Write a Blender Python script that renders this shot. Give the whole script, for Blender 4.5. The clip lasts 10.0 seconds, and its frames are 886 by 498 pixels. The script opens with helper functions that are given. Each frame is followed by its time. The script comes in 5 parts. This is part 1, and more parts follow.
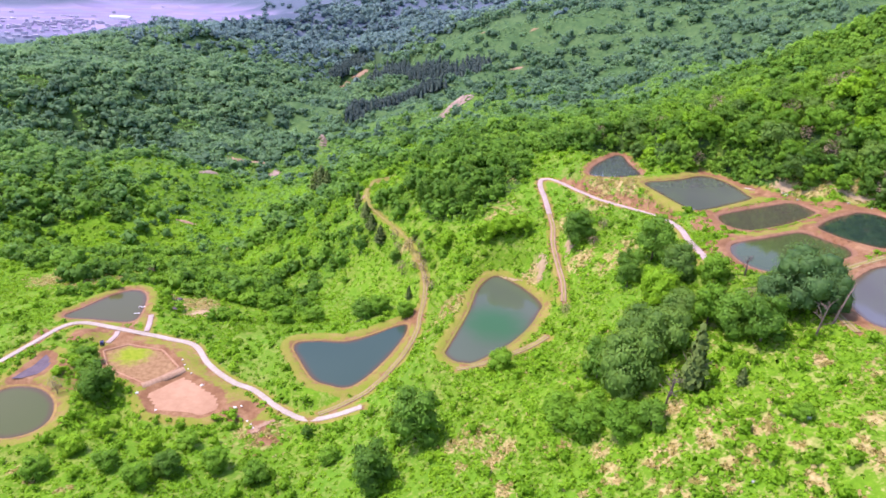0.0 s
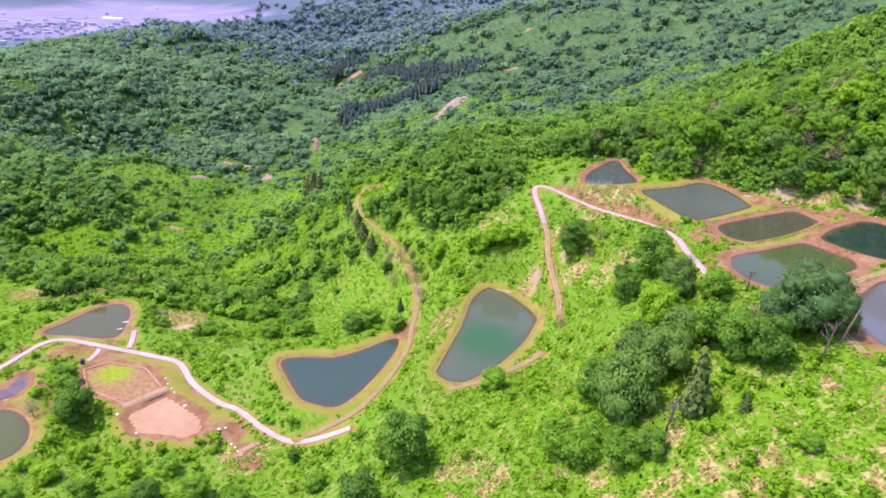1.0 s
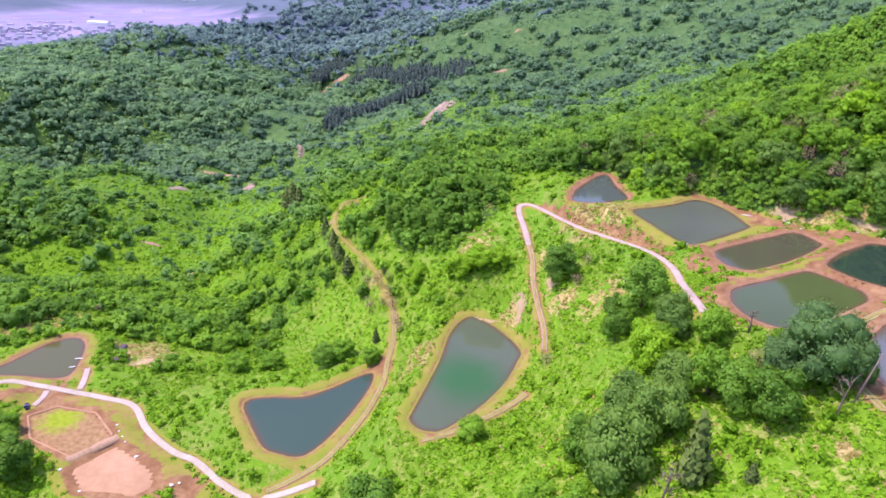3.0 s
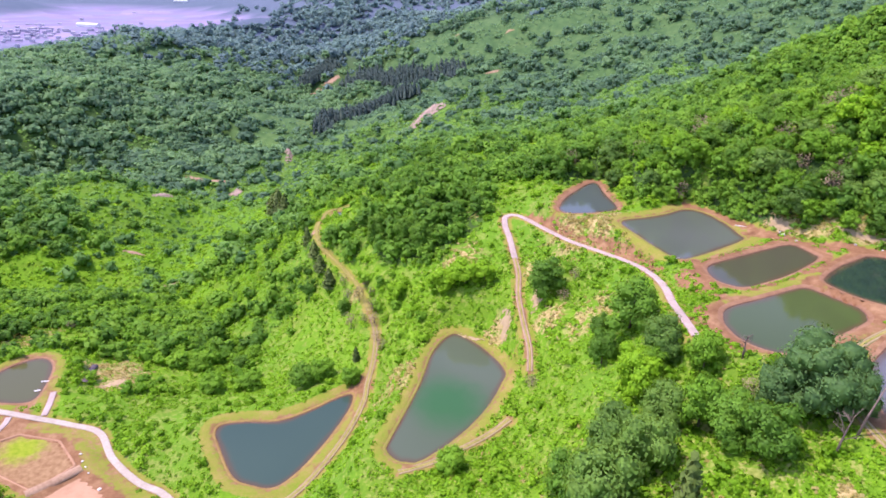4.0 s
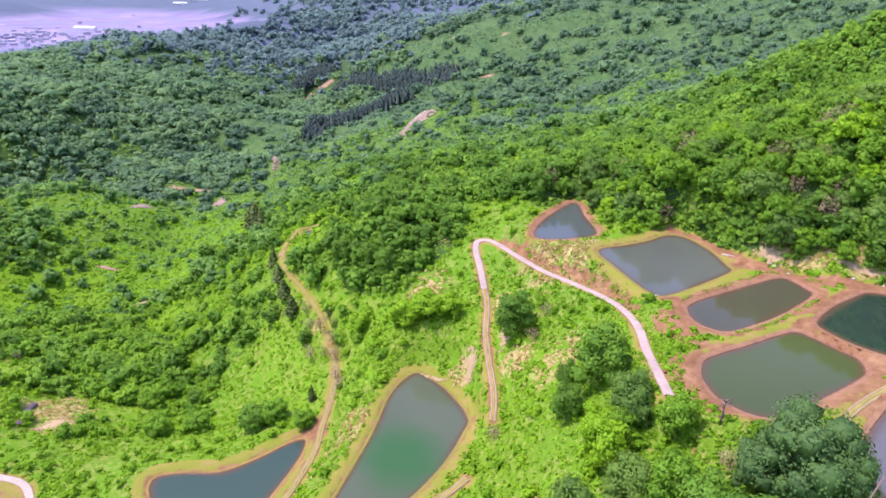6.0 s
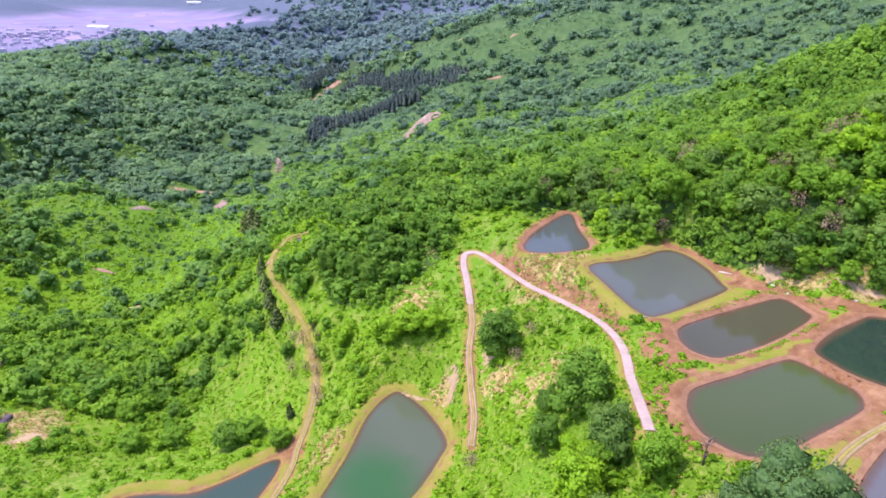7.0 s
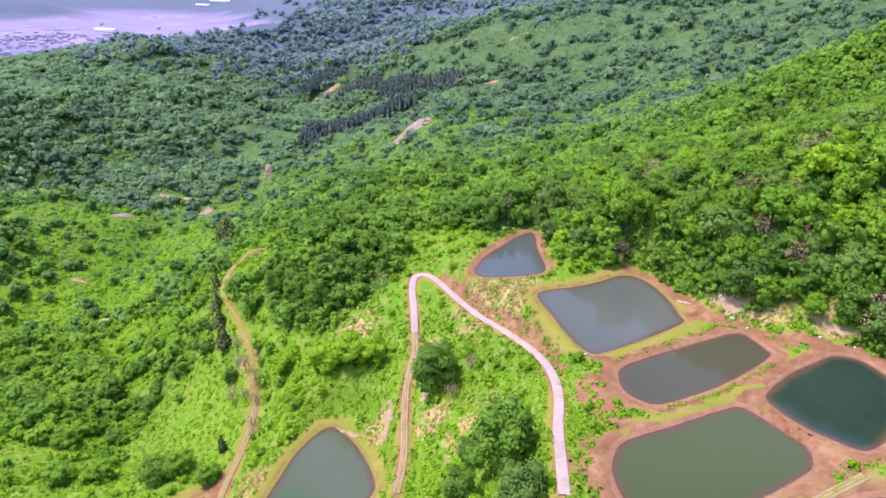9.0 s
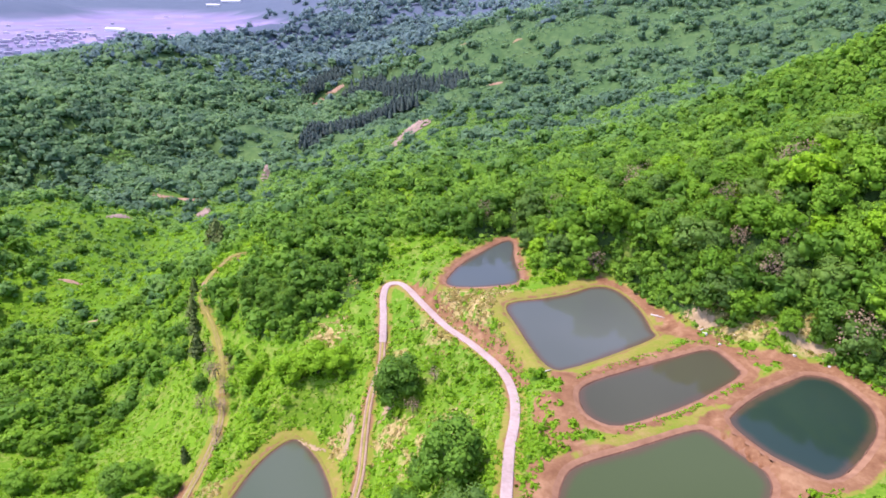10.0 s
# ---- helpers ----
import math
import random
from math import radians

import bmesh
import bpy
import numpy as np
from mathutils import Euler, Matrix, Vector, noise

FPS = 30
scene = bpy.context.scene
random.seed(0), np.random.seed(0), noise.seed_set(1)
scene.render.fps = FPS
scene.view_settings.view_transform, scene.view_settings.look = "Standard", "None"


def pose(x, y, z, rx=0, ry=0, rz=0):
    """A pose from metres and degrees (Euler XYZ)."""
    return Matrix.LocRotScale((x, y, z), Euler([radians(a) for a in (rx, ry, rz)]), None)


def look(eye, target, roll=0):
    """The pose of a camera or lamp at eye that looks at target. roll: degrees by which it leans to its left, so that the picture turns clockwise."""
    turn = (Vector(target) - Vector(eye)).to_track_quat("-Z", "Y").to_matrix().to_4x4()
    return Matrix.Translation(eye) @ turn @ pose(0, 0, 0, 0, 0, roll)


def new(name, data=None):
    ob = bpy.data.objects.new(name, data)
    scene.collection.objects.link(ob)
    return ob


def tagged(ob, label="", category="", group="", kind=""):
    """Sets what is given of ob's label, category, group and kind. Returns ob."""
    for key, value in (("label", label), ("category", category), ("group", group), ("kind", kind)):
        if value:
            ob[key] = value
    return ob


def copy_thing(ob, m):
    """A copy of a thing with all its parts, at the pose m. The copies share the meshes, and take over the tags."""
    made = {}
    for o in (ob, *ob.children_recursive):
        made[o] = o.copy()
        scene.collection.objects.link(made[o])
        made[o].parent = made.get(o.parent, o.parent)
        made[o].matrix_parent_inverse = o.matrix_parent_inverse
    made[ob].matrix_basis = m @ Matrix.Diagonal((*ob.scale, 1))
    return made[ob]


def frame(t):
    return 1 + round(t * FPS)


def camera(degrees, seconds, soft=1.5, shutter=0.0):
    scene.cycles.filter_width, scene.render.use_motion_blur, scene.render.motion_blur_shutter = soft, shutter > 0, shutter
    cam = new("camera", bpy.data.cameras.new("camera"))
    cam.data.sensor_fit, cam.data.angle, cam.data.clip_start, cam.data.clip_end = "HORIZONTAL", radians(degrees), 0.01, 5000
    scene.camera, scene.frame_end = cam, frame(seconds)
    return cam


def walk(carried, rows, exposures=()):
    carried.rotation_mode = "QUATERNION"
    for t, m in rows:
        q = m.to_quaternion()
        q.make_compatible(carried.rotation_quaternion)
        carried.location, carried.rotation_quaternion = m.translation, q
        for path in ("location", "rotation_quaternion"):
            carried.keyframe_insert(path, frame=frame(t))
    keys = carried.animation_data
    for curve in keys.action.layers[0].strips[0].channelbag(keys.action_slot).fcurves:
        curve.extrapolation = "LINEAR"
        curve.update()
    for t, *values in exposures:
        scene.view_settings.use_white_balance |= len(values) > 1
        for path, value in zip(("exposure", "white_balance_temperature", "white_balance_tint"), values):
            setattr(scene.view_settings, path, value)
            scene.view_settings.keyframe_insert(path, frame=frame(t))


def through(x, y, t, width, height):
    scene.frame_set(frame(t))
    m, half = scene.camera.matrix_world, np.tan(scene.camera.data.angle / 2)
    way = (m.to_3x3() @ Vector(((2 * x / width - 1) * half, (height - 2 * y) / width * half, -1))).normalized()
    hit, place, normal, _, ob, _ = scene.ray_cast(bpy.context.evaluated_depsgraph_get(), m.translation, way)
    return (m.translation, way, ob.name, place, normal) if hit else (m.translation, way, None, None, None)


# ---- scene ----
cam = camera(69.98, 10.0, soft=1.7)
PATH = [
    (0, (-63.13, -97.50, 87.91), (-64.06, -5.78, 48.07), 2.76),
    (0.5, (-62.10, -92.56, 88.66), (-62.85, -0.86, 48.77), 2.62),
    (1, (-61.02, -87.22, 89.73), (-61.50, 4.46, 49.82), 2.47),
    (1.5, (-59.66, -81.44, 90.52), (-60.07, 10.21, 50.52), 2.40),
    (2, (-58.03, -75.37, 91.34), (-58.46, 16.26, 51.29), 2.24),
    (2.5, (-56.21, -69.41, 92.00), (-56.26, 22.25, 52.01), 2.12),
    (4, (-48.08, -50.25, 94.19), (-47.03, 41.37, 54.14), 1.64),
    (4.5, (-44.49, -43.75, 94.78), (-43.39, 47.92, 54.82), 1.56),
    (5, (-40.59, -37.61, 95.49), (-39.64, 54.04, 55.50), 1.48),
    (5.5, (-36.31, -31.71, 96.34), (-35.46, 59.96, 56.40), 1.42),
    (7, (-21.09, -14.93, 98.37), (-22.50, 76.70, 58.35), 1.53),
    (7.5, (-15.19, -9.81, 98.97), (-17.57, 81.81, 58.96), 1.53),
    (8, (-9.44, -5.33, 99.40), (-12.01, 86.32, 59.47), 1.54),
    (8.5, (-3.03, -0.90, 100.14), (-5.85, 90.73, 60.21), 1.42),
    (9, (3.67, 3.19, 100.70), (0.51, 94.86, 60.85), 1.40),
    (9.5, (10.74, 7.03, 101.19), (6.64, 98.63, 61.27), 1.45),
    (10, (18.14, 10.60, 101.51), (13.36, 102.20, 61.68), 1.51),
]
walk(cam, [(t, look(eye, target, roll)) for t, eye, target, roll in PATH],
     exposures=[(0, 1.4, 6500, 37), (10, 1.4, 6500, 37)])

# ---- light ----
SUN_TO = Vector((-0.40, 0.02, 0.91)).normalized()
world = bpy.data.worlds.new("world")
scene.world = world
world.use_nodes = True
sky = world.node_tree.nodes.new("ShaderNodeTexSky")
sky.sky_type, sky.sun_disc = "NISHITA", False
sky.sun_elevation = math.asin(SUN_TO.z)
sky.sun_rotation = math.atan2(SUN_TO.x, SUN_TO.y)
sky.altitude, sky.air_density, sky.dust_density, sky.ozone_density = 300, 1.0, 1.2, 1.5
world.node_tree.links.new(sky.outputs[0], world.node_tree.nodes["Background"].inputs["Color"])
world.node_tree.nodes["Background"].inputs["Strength"].default_value = 0.15
sun = new("sun", bpy.data.lights.new("sun", "SUN"))
sun.data.energy, sun.data.angle, sun.data.color = 2.15, radians(0.53), (1.0, 0.95, 0.86)
sun.matrix_world = SUN_TO.to_track_quat("Z", "Y").to_matrix().to_4x4()

# ---- materials ----
class Nodes:
    """A small builder for node materials."""

    def __init__(self, name):
        self.mat = bpy.data.materials.new(name)
        self.mat.use_nodes = True
        self.tree = self.mat.node_tree
        self.bsdf = self.tree.nodes["Principled BSDF"]
        self.out = self.tree.nodes["Material Output"]

    def node(self, kind, **put):
        n = self.tree.nodes.new("ShaderNode" + kind)
        for key, value in put.items():
            if key in n.inputs:
                self.link(value, n.inputs[key])
        return n

    def link(self, value, socket):
        if isinstance(value, bpy.types.NodeSocket):
            self.tree.links.new(value, socket)
        else:
            socket.default_value = value

    def place(self):
        return self.node("NewGeometry").outputs["Position"]

    def noise(self, scale, detail=3.0, rough=0.55, vector=None, distortion=0.0):
        n = self.node("TexNoise", Scale=scale, Detail=detail, Roughness=rough, Distortion=distortion)
        self.link(vector or self.place(), n.inputs["Vector"])
        return n.outputs["Fac"]

    def ramp(self, fac, stops, smooth_steps=False):
        n = self.node("ValToRGB")
        if smooth_steps:
            n.color_ramp.interpolation = "EASE"
        while len(n.color_ramp.elements) < len(stops):
            n.color_ramp.elements.new(0.5)
        for e, (p, c) in zip(n.color_ramp.elements, stops):
            e.position, e.color = p, (*c, 1) if len(c) == 3 else c
        self.link(fac, n.inputs["Fac"])
        return n.outputs["Color"]

    def mask(self, fac, a, b):
        n = self.node("MapRange")
        n.interpolation_type = "SMOOTHSTEP"
        self.link(fac, n.inputs["Value"])
        n.inputs["From Min"].default_value, n.inputs["From Max"].default_value = a, b
        return n.outputs["Result"]

    def math(self, op, a, b=0.0):
        n = self.node("Math")
        n.operation = op
        self.link(a, n.inputs[0])
        self.link(b, n.inputs[1])
        return n.outputs[0]

    def mix(self, fac, a, b, blend="MIX"):
        n = self.node("Mix")
        n.data_type, n.blend_type = "RGBA", blend
        self.link(fac, n.inputs[0])
        for value, socket in ((a, n.inputs[6]), (b, n.inputs[7])):
            self.link((*value, 1) if isinstance(value, tuple) and len(value) == 3 else value, socket)
        return n.outputs[2]

    def attribute(self, name):
        n = self.node("Attribute")
        n.attribute_name = name
        return n.outputs["Fac"]

    def island(self):
        return self.node("NewGeometry").outputs["Random Per Island"]

    def bump(self, height, strength=0.4, distance=0.2):
        n = self.node("Bump", Strength=strength, Distance=distance)
        self.link(height, n.inputs["Height"])
        self.link(n.outputs[0], self.bsdf.inputs["Normal"])

    def done(self, color, rough=0.8, spec=0.2, metal=0.0):
        self.link((*color, 1) if isinstance(color, tuple) and len(color) == 3 else color, self.bsdf.inputs["Base Color"])
        self.link(rough, self.bsdf.inputs["Roughness"])
        self.bsdf.inputs["Specular IOR Level"].default_value = spec
        self.bsdf.inputs["Metallic"].default_value = metal
        return self.mat


def leaf_material(name, dark, mid, light, through=0.4, by="object", glow=(0.25, 0.35, 0.03), grain=1.3):
    """Leaves: each clump of leaves, and each tree, has its own green; some light comes through."""
    m = Nodes(name)
    one = m.node("ObjectInfo").outputs["Random"] if by == "object" else m.attribute("tint")
    own = 0.55 if by == "object" else 0.75
    shade = m.math("ADD", m.math("MULTIPLY", m.island(), 1 - own), m.math("MULTIPLY", one, own))
    shade = m.math("ADD", shade, m.math("MULTIPLY", m.math("SUBTRACT", m.noise(grain, 3, 0.7), 0.5), 0.45))
    color = m.ramp(shade, [(0.1, dark), (0.5, mid), (0.95, light)])
    m.done(color, 0.6, 0.2)
    leaf = m.node("BsdfTranslucent")
    m.link(m.mix(0.5, color, glow, "MIX"), leaf.inputs["Color"])
    both = m.node("MixShader")
    both.inputs[0].default_value = through
    m.tree.links.new(m.bsdf.outputs[0], both.inputs[1])
    m.tree.links.new(leaf.outputs[0], both.inputs[2])
    m.tree.links.new(both.outputs[0], m.out.inputs["Surface"])
    return m.mat


LEAF = {
    "broad": leaf_material("broad_leaves", (0.09, 0.24, 0.018), (0.15, 0.36, 0.022), (0.225, 0.47, 0.03), 0.45),
    "dark": leaf_material("dark_leaves", (0.07, 0.185, 0.02), (0.11, 0.275, 0.026), (0.165, 0.37, 0.034), 0.45),
    "lime": leaf_material("lime_leaves", (0.15, 0.36, 0.008), (0.21, 0.455, 0.012), (0.28, 0.54, 0.02)),
    "olive": leaf_material("olive_leaves", (0.08, 0.185, 0.035), (0.125, 0.265, 0.045), (0.18, 0.345, 0.055), 0.45),
    "pine": leaf_material("pine_needles", (0.055, 0.135, 0.04), (0.085, 0.19, 0.05), (0.125, 0.25, 0.06), 0.3),
    "thicket": leaf_material("thicket_leaves", (0.08, 0.23, 0.016), (0.145, 0.36, 0.022), (0.235, 0.48, 0.03), 0.5, "tint", (0.22, 0.36, 0.04)),
    "conifer": leaf_material("conifer_needles", (0.055, 0.095, 0.018), (0.085, 0.14, 0.026), (0.12, 0.18, 0.035), 0.15),
    "wood": leaf_material("mixed_woods", (0.075, 0.205, 0.022), (0.135, 0.33, 0.03), (0.215, 0.44, 0.04), 0.5, "tint", (0.2, 0.34, 0.05)),
    # far, remote and valley greens have blue aerial haze put into the colour
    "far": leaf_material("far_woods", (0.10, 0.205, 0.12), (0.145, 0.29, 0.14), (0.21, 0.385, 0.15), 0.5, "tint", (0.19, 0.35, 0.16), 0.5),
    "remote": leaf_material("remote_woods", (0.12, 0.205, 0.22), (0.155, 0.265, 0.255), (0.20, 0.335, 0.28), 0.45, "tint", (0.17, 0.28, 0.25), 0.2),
    "valley": leaf_material("hazed_valley_leaves", (0.085, 0.215, 0.06), (0.14, 0.32, 0.07), (0.215, 0.425, 0.08), 0.5, "tint", (0.2, 0.38, 0.07), 0.8),
    "stand": leaf_material("planted_conifers", (0.02, 0.045, 0.045), (0.032, 0.065, 0.058), (0.05, 0.09, 0.07), 0.1, "tint", (0.05, 0.1, 0.06)),
    "shrub": leaf_material("shrub_leaves", (0.125, 0.315, 0.008), (0.185, 0.425, 0.012), (0.26, 0.52, 0.018), 0.5, "tint"),
    "straw": leaf_material("dry_grass", (0.29, 0.26, 0.06), (0.43, 0.37, 0.12), (0.56, 0.475, 0.2), 0.45, "tint", (0.45, 0.36, 0.15)),
    "dry": leaf_material("withered_twigs", (0.16, 0.115, 0.07), (0.24, 0.18, 0.11), (0.31, 0.25, 0.15), 0.1),
}


def ground_material():
    m = Nodes("hillside_ground")
    fine, mid, broad, wide = m.noise(0.9, 4, 0.65), m.noise(0.12, 3), m.noise(0.035, 3, 0.6, None, 1.0), m.noise(0.008, 3)
    blend = m.math("ADD", m.math("MULTIPLY", fine, 0.6), m.math("MULTIPLY", mid, 0.4))
    grass = m.ramp(blend, [(0.3, (0.06, 0.155, 0.006)), (0.5, (0.098, 0.225, 0.010)), (0.7, (0.15, 0.29, 0.015))])
    grass = m.mix(m.mask(broad, 0.45, 0.65), grass, m.ramp(fine, [(0.3, (0.068, 0.155, 0.010)), (0.7, (0.15, 0.255, 0.02))]))
    grass = m.mix(m.math("MULTIPLY", m.mask(wide, 0.42, 0.62), 0.4), grass, (0.075, 0.20, 0.018))
    # far meadow: duller, bluer greens that hold some haze
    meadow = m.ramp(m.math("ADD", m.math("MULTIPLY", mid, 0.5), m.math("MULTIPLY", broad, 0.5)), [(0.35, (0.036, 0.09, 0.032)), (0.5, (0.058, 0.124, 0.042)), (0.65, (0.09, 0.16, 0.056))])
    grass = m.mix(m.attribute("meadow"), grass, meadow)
    # withered patches on the slopes
    litter = m.ramp(fine, [(0.35, (0.22, 0.19, 0.06)), (0.55, (0.36, 0.285, 0.12)), (0.75, (0.48, 0.385, 0.2))])
    dry_at = m.math("MULTIPLY", m.mask(m.math("ADD", m.math("MULTIPLY", fine, 0.45), m.math("ADD", m.math("MULTIPLY", m.noise(0.22, 3), 0.55), m.math("MULTIPLY", m.attribute("dry"), 0.09))), 0.53, 0.59), m.attribute("dry"))
    color = m.mix(dry_at, grass, litter)
    # forest floor, its dark colour standing in for the shade of the trees
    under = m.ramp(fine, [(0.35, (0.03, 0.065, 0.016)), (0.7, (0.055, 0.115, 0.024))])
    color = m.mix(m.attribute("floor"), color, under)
    # mown verge, yellow green with ochre
    verge = m.ramp(m.math("ADD", m.math("MULTIPLY", mid, 0.5), m.math("MULTIPLY", fine, 0.5)),
                   [(0.33, (0.14, 0.21, 0.018)), (0.5, (0.20, 0.205, 0.035)), (0.66, (0.27, 0.205, 0.07))])
    color = m.mix(m.mask(m.math("ADD", m.attribute("verge"), m.math("MULTIPLY", m.math("SUBTRACT", fine, 0.5), 0.9)), 0.35, 0.65), color, verge)
    # bare earth
    soil = m.ramp(m.math("ADD", m.math("MULTIPLY", m.noise(0.16, 5, 0.6, None, 0.6), 0.7), m.math("MULTIPLY", fine, 0.3)),
                  [(0.3, (0.14, 0.066, 0.032)), (0.5, (0.22, 0.116, 0.058)), (0.7, (0.33, 0.205, 0.11))])
    color = m.mix(m.mask(m.math("ADD", m.attribute("soil"), m.math("ADD", m.math("MULTIPLY", m.math("SUBTRACT", fine, 0.5), 0.6), m.math("MULTIPLY", m.math("SUBTRACT", m.noise(0.2, 4, 0.65), 0.5), 1.1))), 0.36, 0.66), color, soil)
    # wet shore
    wet = m.ramp(fine, [(0.3, (0.10, 0.045, 0.02)), (0.7, (0.23, 0.11, 0.05))])
    color = m.mix(m.mask(m.attribute("shore"), 0.3, 0.7), color, wet)
    # lowland fields, their lilac being distance haze put into the colour
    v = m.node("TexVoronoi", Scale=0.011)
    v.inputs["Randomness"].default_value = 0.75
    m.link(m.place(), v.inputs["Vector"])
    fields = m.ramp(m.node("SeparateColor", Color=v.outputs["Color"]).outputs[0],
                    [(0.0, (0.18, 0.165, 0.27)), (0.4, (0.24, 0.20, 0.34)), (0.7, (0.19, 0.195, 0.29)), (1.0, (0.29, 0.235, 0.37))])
    # remote ground is coloured blue to stand for haze
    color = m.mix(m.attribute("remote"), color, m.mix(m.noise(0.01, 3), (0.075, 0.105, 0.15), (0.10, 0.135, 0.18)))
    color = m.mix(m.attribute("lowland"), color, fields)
    m.bump(m.math("ADD", fine, m.math("MULTIPLY", mid, 1.5)), 0.3, 0.5)
    return m.done(color, 0.9, 0.1)


def water_material(name, deep, shallow, patch=None):
    m = Nodes(name)
    color = m.mix(m.mask(m.noise(0.018, 1), 0.3, 0.7), deep, shallow)
    silt = m.math("MULTIPLY", m.mask(m.math("ADD", m.attribute("shallows"), m.math("MULTIPLY", m.math("SUBTRACT", m.noise(0.25, 3), 0.5), 0.5)), 0.1, 1.0), 0.75)
    color = m.mix(silt, color, (0.09, 0.056, 0.034))
    if patch:
        (px, py), radius, tint, level = patch
        gap = m.node("VectorMath")
        gap.operation = "DISTANCE"
        m.link(m.place(), gap.inputs[0])
        gap.inputs[1].default_value = (px, py, level)
        wobble = m.math("ADD", gap.outputs["Value"], m.math("MULTIPLY", m.noise(0.12, 3), 9.0))
        color = m.mix(m.mask(wobble, radius + 12, radius - 4), color, tint)
    m.bump(m.noise(1.6, 3, 0.6), 0.02, 0.05)
    m.bsdf.inputs["IOR"].default_value = 1.33
    return m.done(color, 0.06, 0.5)


def plain_material(name, a, b, scale=2.0, rough=0.85, bump=0.3, spec=0.2, metal=0.0):
    m = Nodes(name)
    grain = m.noise(scale, 4, 0.6)
    stain = m.noise(scale * 0.13, 3, 0.6)
    color = m.ramp(m.math("ADD", m.math("MULTIPLY", grain, 0.5), m.math("MULTIPLY", stain, 0.5)), [(0.35, a), (0.65, b)])
    m.bump(grain, bump, 0.05)
    return m.done(color, rough, spec, metal)


GROUND = ground_material()
CONCRETE = plain_material("road_concrete", (0.295, 0.23, 0.205), (0.42, 0.34, 0.305), 1.2)
PALE_CONCRETE = plain_material("pale_road_concrete", (0.29, 0.25, 0.205), (0.43, 0.375, 0.315), 1.2)
EARTH = plain_material("packed_earth", (0.24, 0.15, 0.09), (0.40, 0.27, 0.18), 0.9, 0.95, 0.6)
RUT = plain_material("rut_gravel", (0.24, 0.165, 0.105), (0.37, 0.27, 0.195), 1.5, 0.95, 0.6)
MEDIAN = plain_material("track_grass", (0.16, 0.17, 0.03), (0.34, 0.28, 0.09), 1.8, 0.95, 0.6)
BARK = plain_material("bark", (0.09, 0.065, 0.045), (0.19, 0.15, 0.11), 3.0, 0.9, 0.6)
DEADWOOD = plain_material("weathered_wood", (0.11, 0.08, 0.07), (0.22, 0.165, 0.14), 3.0, 0.9, 0.6)
ROCK = plain_material("scarp_rock", (0.20, 0.145, 0.115), (0.37, 0.28, 0.225), 0.4, 0.9, 0.8)
WHITE = plain_material("white_paint", (0.70, 0.69, 0.66), (0.84, 0.83, 0.80), 3.0, 0.6)
DARK_SHEET = plain_material("dark_sheeting", (0.07, 0.055, 0.07), (0.14, 0.11, 0.13), 2.0, 0.7)
BLUE_PAINT = plain_material("blue_paint", (0.03, 0.04, 0.14), (0.06, 0.07, 0.2), 2.0, 0.35, 0.05, 0.5)
GLASS = plain_material("dark_glass", (0.01, 0.012, 0.015), (0.02, 0.022, 0.025), 2.0, 0.1, 0.0, 0.5)
RUBBER = plain_material("rubber", (0.015, 0.015, 0.015), (0.03, 0.03, 0.03), 4.0, 0.9)


def basin_mud():
    """Drying mud with a flush of young grass towards one side."""
    m = Nodes("basin_mud")
    grain = m.noise(0.5, 5, 0.65)
    mud = m.ramp(grain, [(0.3, (0.19, 0.105, 0.05)), (0.7, (0.33, 0.215, 0.11))])
    gap = m.node("VectorMath")
    gap.operation = "DISTANCE"
    m.link(m.place(), gap.inputs[0])
    gap.inputs[1].default_value = (-198, 133, -70)
    near_by = m.mask(m.math("ADD", gap.outputs["Value"], m.math("MULTIPLY", m.noise(0.3, 4, 0.65), 12.0)), 17.0, 9.0)
    color = m.mix(near_by, mud, m.ramp(grain, [(0.3, (0.14, 0.23, 0.01)), (0.7, (0.26, 0.31, 0.03))]))
    m.bump(grain, 0.5, 0.2)
    return m.done(color, 0.95, 0.1)


MUD = basin_mud()
SILT = plain_material("basin_silt", (0.29, 0.165, 0.095), (0.40, 0.245, 0.15), 0.3, 0.95, 0.3)
PALE_STONE = plain_material("pale_stone", (0.42, 0.39, 0.35), (0.66, 0.62, 0.57), 2.5, 0.85, 0.5)
# house walls with the lowland's lilac haze mixed into the colour
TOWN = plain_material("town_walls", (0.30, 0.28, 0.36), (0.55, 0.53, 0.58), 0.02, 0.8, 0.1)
WET_EARTH = plain_material("wet_margin", (0.085, 0.045, 0.028), (0.17, 0.09, 0.055), 0.8, 0.55, 0.3)
MOWN_BANK = plain_material("mown_bank", (0.15, 0.155, 0.028), (0.235, 0.2, 0.05), 0.6, 0.95, 0.4)
FAINT_RUT = plain_material("faint_rut_earth", (0.20, 0.155, 0.075), (0.32, 0.25, 0.14), 0.8, 0.95, 0.6)
GROWN_TRACK = plain_material("overgrown_track", (0.12, 0.20, 0.02), (0.23, 0.245, 0.05), 0.7, 0.95, 0.6)
FAINT_TRACK = plain_material("grown_track", (0.17, 0.17, 0.03), (0.28, 0.225, 0.09), 0.7, 0.95, 0.6)
BANK_EARTH = plain_material("bank_earth", (0.19, 0.12, 0.045), (0.30, 0.21, 0.065), 0.5, 0.95, 0.4)
RED_EARTH = plain_material("red_bank_earth", (0.18, 0.09, 0.05), (0.30, 0.175, 0.10), 0.4, 0.95, 0.4)
